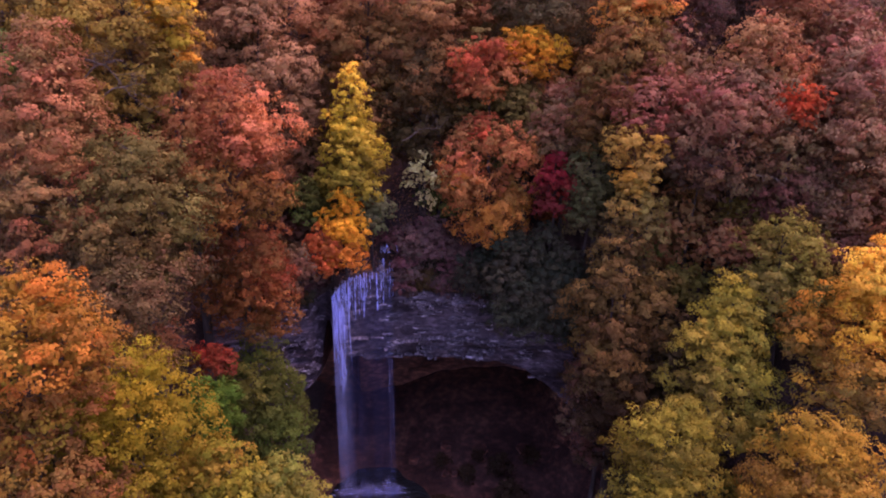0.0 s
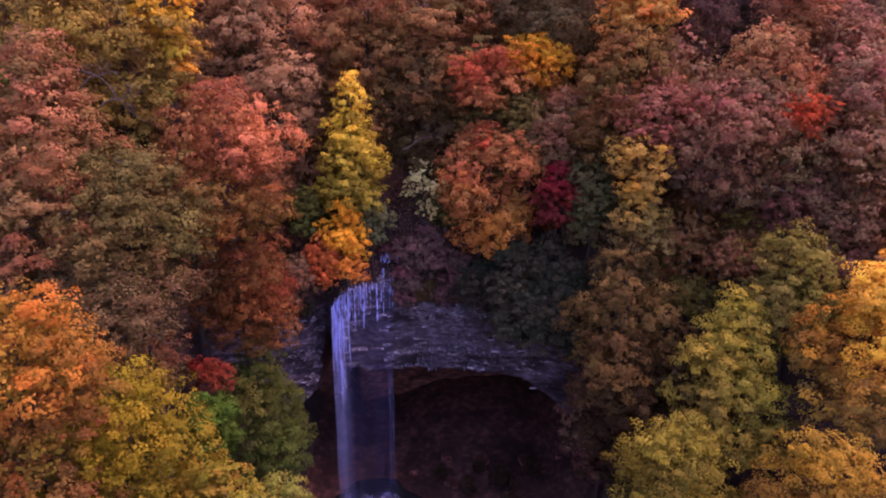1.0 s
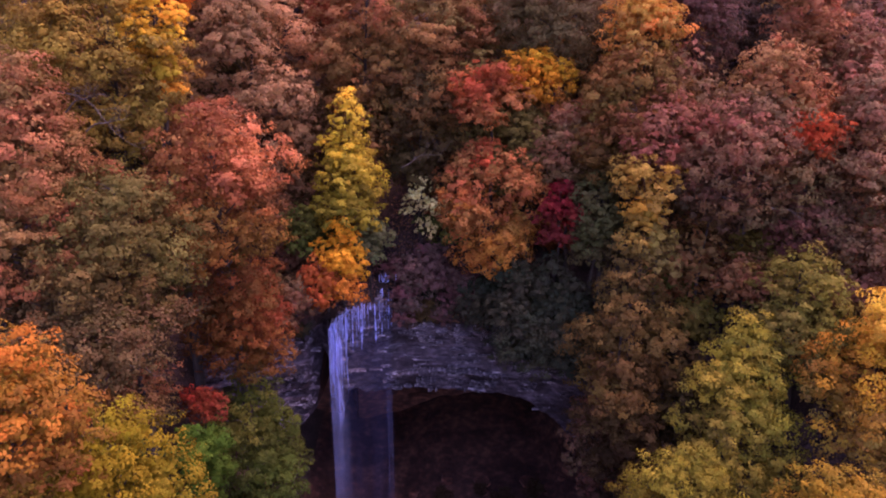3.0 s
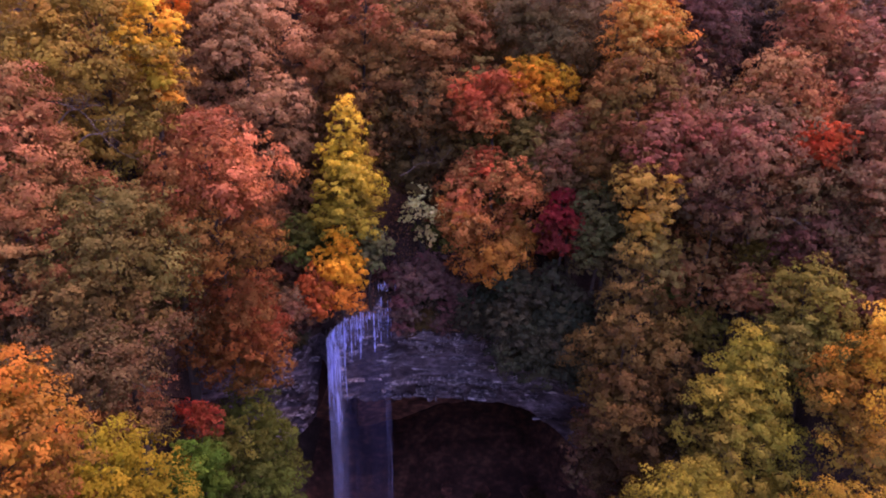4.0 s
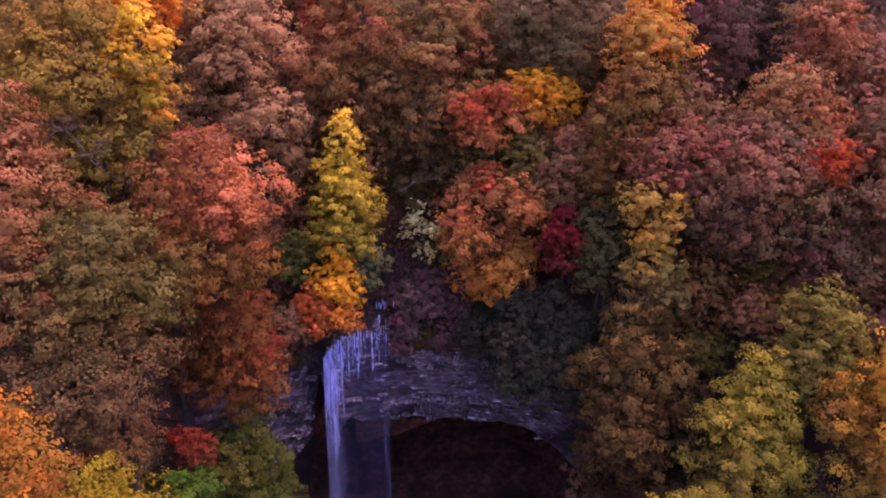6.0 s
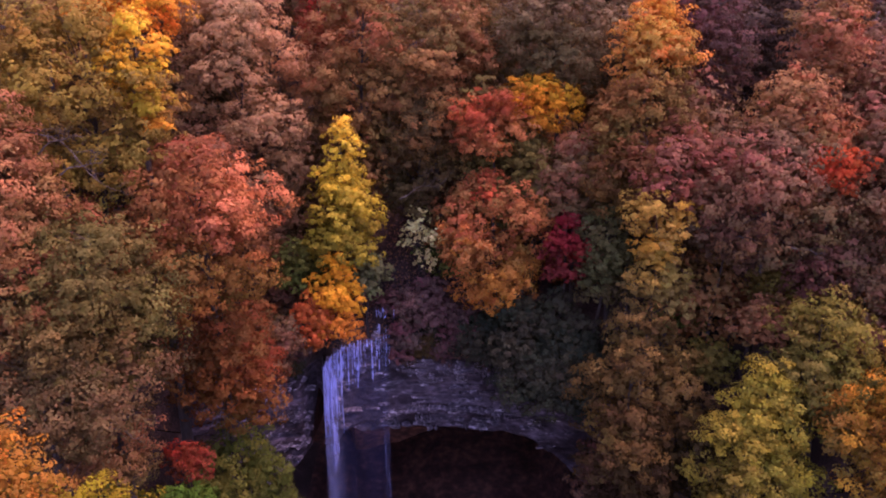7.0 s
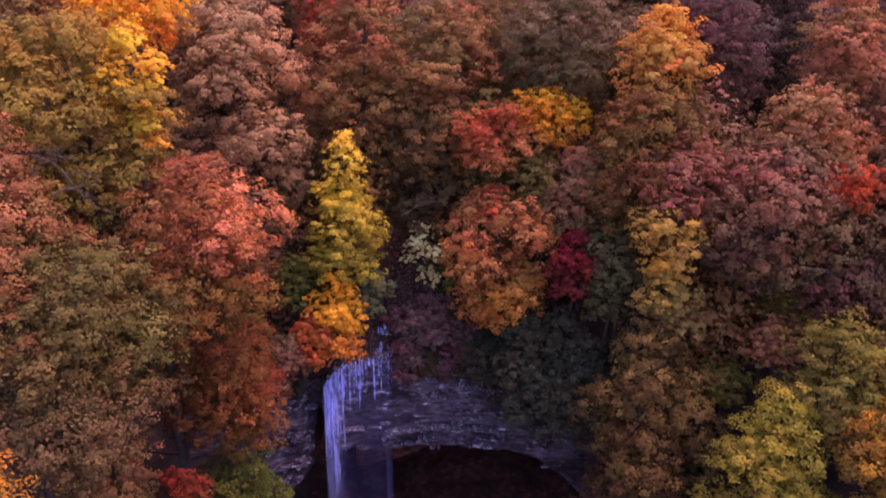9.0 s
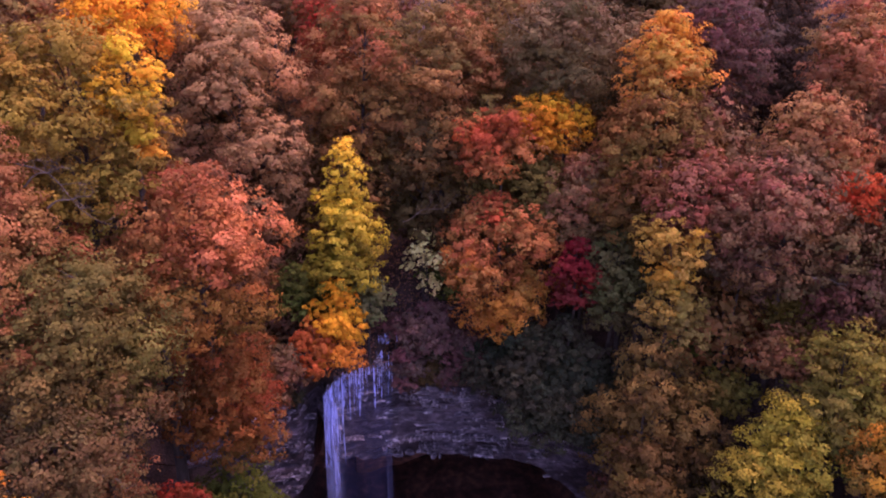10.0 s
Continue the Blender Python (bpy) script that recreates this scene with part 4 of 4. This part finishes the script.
def ledges():
    rs = np.random.RandomState(21)
    kinds = [slab_mesh(rs) for _ in range(10)]

    def put(x, z, w, d, h, out, tip=0.0):
        ob = new("rock_slab", kinds[rs.randint(10)])
        under(ob, CLIFF)
        ob.location = (x, face_y(x) + 0.25 - out, z)
        slope = math.degrees(math.atan2(face_y(x + 0.4) - face_y(x - 0.4), 0.8))
        ob.rotation_euler = (radians(rs.uniform(-4, 4)), radians(tip + rs.uniform(-3, 3)), radians(slope + rs.uniform(-9, 9)))
        ob.scale = (w, d, h)

    # broken blocks under the rim, in clumps with dark gaps between
    for i in range(78):
        x = -4.1 + 9.6 * rs.uniform()
        if noise.noise((x * 0.8, 5.0, 0.0)) < -0.12:
            continue
        z = rim_z(x) + 0.02 - 2.0 * rs.uniform() ** 1.6
        put(x, z, 0.2 + 0.9 * rs.uniform() ** 2, rs.uniform(0.5, 1.1), 0.06 + 0.34 * rs.uniform() ** 2, rs.uniform(0.0, 0.7), rs.uniform(-14, 14))
    for i in range(12):
        x = -3.8 + 9.0 * (i + rs.uniform(0.1, 0.9)) / 12
        put(x, rim_z(x) - rs.uniform(0.0, 0.9), rs.uniform(0.9, 1.8), rs.uniform(0.9, 1.3), rs.uniform(0.06, 0.14), rs.uniform(0.5, 0.8))
    # angular blocks standing out from the upper face
    for i in range(22):
        x = rs.choice([-3.3, -2.4, -0.6, 0.9, 1.6, 3.4, 4.3]) + rs.uniform(-0.5, 0.5)
        put(x, rim_z(x) - rs.uniform(0.1, 1.7), rs.uniform(0.3, 0.75), rs.uniform(0.6, 1.1), rs.uniform(0.18, 0.5), rs.uniform(0.25, 0.75), rs.uniform(-18, 18))
    # a few thin beds over the smooth middle of the face
    for i in range(14):
        x = rs.uniform(-7.0, 8.5)
        z = rs.uniform(13.6, 15.6) - 0.03 * max(0.0, x - 3) ** 2
        put(x, z, rs.uniform(0.8, 3.0), rs.uniform(0.6, 1.0), rs.uniform(0.04, 0.09), rs.uniform(-0.1, 0.12), 0 if x < 5 else 6)
    # the long ledge across the middle, and thin beds below it
    for i in range(24):
        x = -5.4 + 10.6 * (i + rs.uniform(0.2, 0.8)) / 24
        put(x, 13.15 - (0.02 if x > -1 else 0.05) * (x + 1) ** 2 + rs.uniform(-0.05, 0.05), rs.uniform(0.4, 1.1), rs.uniform(0.9, 1.3), rs.uniform(0.03, 0.09), rs.uniform(0.3, 0.55))
    for i in range(44):
        x = rs.uniform(-4.6, 5.5)
        put(x, arch_z(x) + 0.1 + max(0.3, 12.9 - arch_z(x)) * rs.uniform(), 0.2 + 1.1 * rs.uniform() ** 2, rs.uniform(0.7, 1.1), rs.uniform(0.03, 0.10), rs.uniform(-0.4, 0.1), rs.uniform(-8, 8))
    # blocks along the brink, with the water running over them
    for i in range(14):
        k = rs.uniform(0.05, 1.0)
        p = lip(k)
        ob = new("rock_slab", kinds[rs.randint(10)])
        under(ob, CLIFF)
        ob.location = (p.x, p.y + rs.uniform(0.25, 0.6), p.z - rs.uniform(0.0, 0.9))
        ob.rotation_euler = (radians(rs.uniform(-8, 8)), radians(rs.uniform(-8, 8)), rs.uniform(0, 6))
        ob.scale = (rs.uniform(0.4, 1.0), rs.uniform(0.4, 0.9), rs.uniform(0.12, 0.35))
    # the buttress beside the dark cleft
    for i in range(60):
        x = rs.uniform(-14.2, -11.1)
        put(x, rs.uniform(arch_z(x) + 0.1, rim_z(x) - 0.3), rs.uniform(0.3, 1.1), rs.uniform(0.6, 1.2), 0.03 + 0.17 * rs.uniform() ** 2, rs.uniform(-0.1, 0.4), -32 + rs.uniform(-8, 8))


ledges()


def chips():
    """The many thin beds and chips that roughen the face, too small to pick apart."""
    rs = np.random.RandomState(23)
    verts, faces = [], []
    for i in range(130):
        x = rs.uniform(-9.2, 10.5) if i % 5 else rs.uniform(-14.3, -11.0)
        z = rs.uniform(arch_z(x) + 0.1, rim_z(x) - 0.1)
        z = round(z / 0.21 + 0.6 * noise.noise((x * 0.16, 2.0, 0.0))) * 0.21
        w, h, d = rs.uniform(0.2, 0.9), rs.uniform(0.025, 0.08), rs.uniform(0.15, 0.4)
        y = face_y(x) + 0.15 - rs.uniform(0.0, 0.45) + (0.6 if z < 13 - 0.02 * (x + 1) ** 2 and -6 < x < 7 else 0)
        b, t = len(verts), rs.uniform(-0.08, 0.08)
        for sz in (-1, 1):
            for sx, sy in ((-1, -1), (1, -1), (1, 1), (-1, 1)):
                verts.append((x + sx * w * rs.uniform(0.75, 1.1), y + sy * d * rs.uniform(0.7, 1.1), z + sz * h + t * sx * w))
        faces += [tuple(b + q for q in f) for f in ((0, 1, 5, 4), (1, 2, 6, 5), (2, 3, 7, 6), (3, 0, 4, 7), (4, 5, 6, 7), (3, 2, 1, 0))]
    ob = under(new("rock_chips", mesh("rock_chips", verts, faces, SLAB)), CLIFF)
    tagged(ob, "thin broken beds of grey rock", kind="stuff")


chips()


def pool():
    m, n, l, b = material("pool_water", 0.08)
    b.inputs["Base Color"].default_value = (0.012, 0.014, 0.014, 1)
    w = noise_node(n, l, 2.2, 4)
    bump(n, l, b, w.outputs[0], 0.5, 0.05)
    verts = [(-6.5, 48.5, POOL_Z)]
    for i in range(48):
        a = 2 * math.pi * i / 48
        r = 7.5 + 1.2 * noise.noise((math.cos(a) * 2, math.sin(a) * 2, 3.3))
        verts.append((-6.5 + r * math.cos(a), 48.5 + 0.85 * r * math.sin(a), POOL_Z))
    ob = new("water", mesh("water", verts, [(0, i + 1, (i + 1) % 48 + 1) for i in range(48)], m))
    tagged(ob, "dark plunge pool under the waterfall", "water", kind="structure")


pool()


def fork(verts, faces, p, way, length, r, depth, rs):
    """A limb that keeps splitting into finer twigs."""
    q = p + way * length * 0.5 + Vector((rs.uniform(-1, 1), rs.uniform(-1, 1), rs.uniform(-1, 1))) * length * 0.06
    e = p + way * length
    tube(verts, faces, [p, q, e], [r, r * 0.8, r * 0.6], 5 if depth > 2 else 3)
    if depth == 0:
        return
    for i in range(rs.randint(2, 4)):
        turn = Vector((rs.uniform(-1, 1), rs.uniform(-1, 0.6), rs.uniform(-0.6, 1))).normalized()
        fork(verts, faces, q.lerp(e, rs.uniform(0.1, 1.0)), (way + turn * 0.75).normalized(), length * rs.uniform(0.5, 0.75), r * 0.55, depth - 1, rs)


def dead_branch(x, y, z, dx, dz, label, r=0.09):
    """A leafless limb that forks into fine twigs."""
    rs = np.random.RandomState(int(abs(x * 10) + 5))
    ob = tagged(new("dead_branch"), label, "branch")
    ob.location = (x, y, z)
    way = Vector((dx, -0.3, dz))
    verts, faces = [], []
    side, pts = Vector((-dz, 0.6, dx)).normalized(), []
    for i in range(9):
        k = i / 8
        pts.append(way * k + side * way.length * (0.09 * math.sin(3.1 * k) + 0.03 * math.sin(9 * k + x)))
    tube(verts, faces, pts, [r * (1 - 0.6 * i / 8) for i in range(9)], 6)
    under(new("limb", mesh("limb", verts, faces, PALE_BARK, True)), ob)
    verts, faces = [], []
    for k in (2, 3, 5, 6, 7, 8):
        turn = Vector((rs.uniform(-1, 1), rs.uniform(-1, 0.4), rs.uniform(-0.5, 1))).normalized()
        fork(verts, faces, pts[k], (way.normalized() + turn * 0.8).normalized(), way.length * rs.uniform(0.14, 0.3), r * 0.4, 3, rs)
    tagged(under(new("twig_spray", mesh("twig_spray", verts, faces, PALE_BARK, True)), ob), "fine bare twigs", kind="stuff")


dead_branch(-3.41, 53.73, 30.59, 3.04, 1.15, 'pale dead branch leaning over the ravine', 0.05)
dead_branch(-21.73, 38.74, 37.88, 4.31, -3.04, 'bare grey limb among the oak boughs', 0.042)
dead_branch(-20.45, 38.55, 36.35, 2.09, 0.83, 'bare grey limb among the oak boughs', 0.05)
dead_branch(-19.32, 38.24, 35.33, 2.25, 0.55, 'bare grey limb among the oak boughs', 0.05)
dead_branch(21.23, 44.48, 29.58, 1.93, -0.55, 'bare forked limb in the shade', 0.05)
dead_branch(-17.23, 34.56, 23.29, 1.61, -0.46, 'bare crooked limb low on the slope', 0.05)
dead_branch(23.46, 40.96, 19.60, -0.50, 1.65, 'bare forked stem among the leaves', 0.05)
dead_branch(23.61, 40.96, 19.60, 0.38, 1.65, 'bare forked stem among the leaves', 0.05)


def upper_cascade():
    """Water stepping down the stream bed above the brink."""
    top = tagged(new("stream_cascade"), "small white cascade in the stream above the brink", "cascade")
    rs = np.random.RandomState(31)
    for name, x, y, z, w, d in (("lower_step", -4.9, 53.35, 20.6, 1.5, 0.7), ("middle_step", -4.75, 54.0, 21.7, 1.5, 0.8), ("upper_step", -6.6, 56.0, 25.2, 0.9, 1.9)):
        verts, faces = [], []
        for i in range(12):
            strand(verts, faces, Vector((x + rs.uniform(-w, w) / 2, y + rs.uniform(-0.1, 0.1), z + rs.uniform(-0.2, 0.1))), d * rs.uniform(0.6, 1.0), 0.25, 0.09, rs)
        tagged(under(new(name, mesh(name, verts, faces, SPLIT, True)), top), kind="stuff")


upper_cascade()


def fallen_leaves():
    """Loose leaves lying on the bank over the rim."""
    rs = np.random.RandomState(41)
    n = 9000
    verts, cols = np.empty((n, 4, 3)), np.empty((n, 4))
    hues = np.array(((0.20, 0.09, 0.06), (0.26, 0.12, 0.07), (0.15, 0.08, 0.07), (0.30, 0.15, 0.05)))
    for i in range(n):
        x = rs.uniform(-9, 9)
        y = face_y(x) + 0.2 + rs.uniform(0, 1) ** 1.5 * 9
        c = Vector((x, y, land(x, y) + 0.05))
        nrm = Vector((rs.uniform(-0.6, 0.6), -0.5 + rs.uniform(-0.6, 0.6), 0.9)).normalized()
        t1 = nrm.cross(Vector((rs.uniform(-1, 1), rs.uniform(-1, 1), 0.1))).normalized() * rs.uniform(0.06, 0.12)
        t2 = nrm.cross(t1) * 0.75
        verts[i] = (c - t1, c + t2, c + t1, c - t2)
        cols[i] = (*(hues[rs.randint(4)] * rs.uniform(0.6, 1.2)), 1)
    me = mesh("fallen_leaves", verts.reshape(-1, 3).tolist(), np.arange(n * 4).reshape(-1, 4).tolist(), LEAF)
    me.attributes.new("pigment", "FLOAT_COLOR", "FACE").data.foreach_set("color", cols.astype(np.float32).ravel())
    tagged(new("fallen_leaves", me), "brown fallen leaves on the steep bank", "leaves", kind="stuff")


fallen_leaves()


def hollow_plants():
    """Dim low plants and fallen blocks on the floor below the overhang."""
    rs = np.random.RandomState(51)
    first = None
    for i in range(12):
        x, y = rs.uniform(-2.5, 11), rs.uniform(44, 55)
        z = gorge(x, min(y, face_y(x)))
        if first is None:
            # the shade of the hollow is in this shrub's near-black leaf colour
            first = tree("shrub", "dim reddish-brown shrub on the dark gorge floor", x, 46.0, gorge(x, 46.0) + 1.9, 2.4, 1.8, SHADEBROWN, cover=0.8, leaf=0.11, group="plants below the overhang")
        else:
            s = rs.uniform(0.6, 1.3)
            copy_thing(first, pose(x, y, z, 0, 0, rs.uniform(0, 360))).scale = (s, s, s)
    kinds = [slab_mesh(rs) for _ in range(5)]
    for i in range(26):
        x, y = rs.uniform(-4, 12), rs.uniform(43, 56)
        ob = new("boulder", kinds[i % 5])
        w = rs.uniform(0.5, 1.8)
        ob.location = (x, y, gorge(x, min(y, face_y(x))) + 0.18 * max(0, y - face_y(x)) + 0.15 * w)
        ob.rotation_euler = (radians(rs.uniform(-20, 20)), radians(rs.uniform(-20, 20)), rs.uniform(0, 6))
        ob.scale = (w, w * rs.uniform(0.6, 1), w * rs.uniform(0.4, 0.8))
        # blocks take the same darkened rock, for the shade they lie in
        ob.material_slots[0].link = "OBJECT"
        ob.material_slots[0].material = SHADED_ROCK
        tagged(ob, "dark fallen rock block on the gorge floor", "boulder", "fallen blocks")


hollow_plants()


def understory():
    """Half-grown trees that close the gaps between the oaks on the hillside."""
    rs = np.random.RandomState(61)
    first, spots = {}, []
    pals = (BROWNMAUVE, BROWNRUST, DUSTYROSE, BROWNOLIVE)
    names = ("dim brown", "rust-brown", "dull rose", "olive-brown")
    for i in range(5000):
        if len(spots) >= 95:
            break
        x, y = rs.uniform(-34, 40), rs.uniform(44, 84)
        d = y - face_y(x)
        if d < 3.0 or clearing(x, y) or (d < 14 and (abs(x + 3.6 + 0.1 * d) < 2.3 or abs(x - 25.5) < 3.2)):
            continue
        if min([(x - a) ** 2 + (y - b) ** 2 for a, b in spots] or [99]) < 9:
            continue
        spots.append((x, y))
        k = rs.randint(4)
        if k not in first:
            first[k] = tree("young_tree", names[k] + " young tree in the shade of the woods", x, y, land(x, y) + 8.0, 5.2, 7.0, pals[k], cover=0.75, leaf=0.155, group="young trees")
        else:
            s = rs.uniform(0.75, 1.3)
            copy_thing(first[k], pose(x, y, land(x, y), 0, 0, rs.uniform(0, 360))).scale = (s, s, s)


understory()
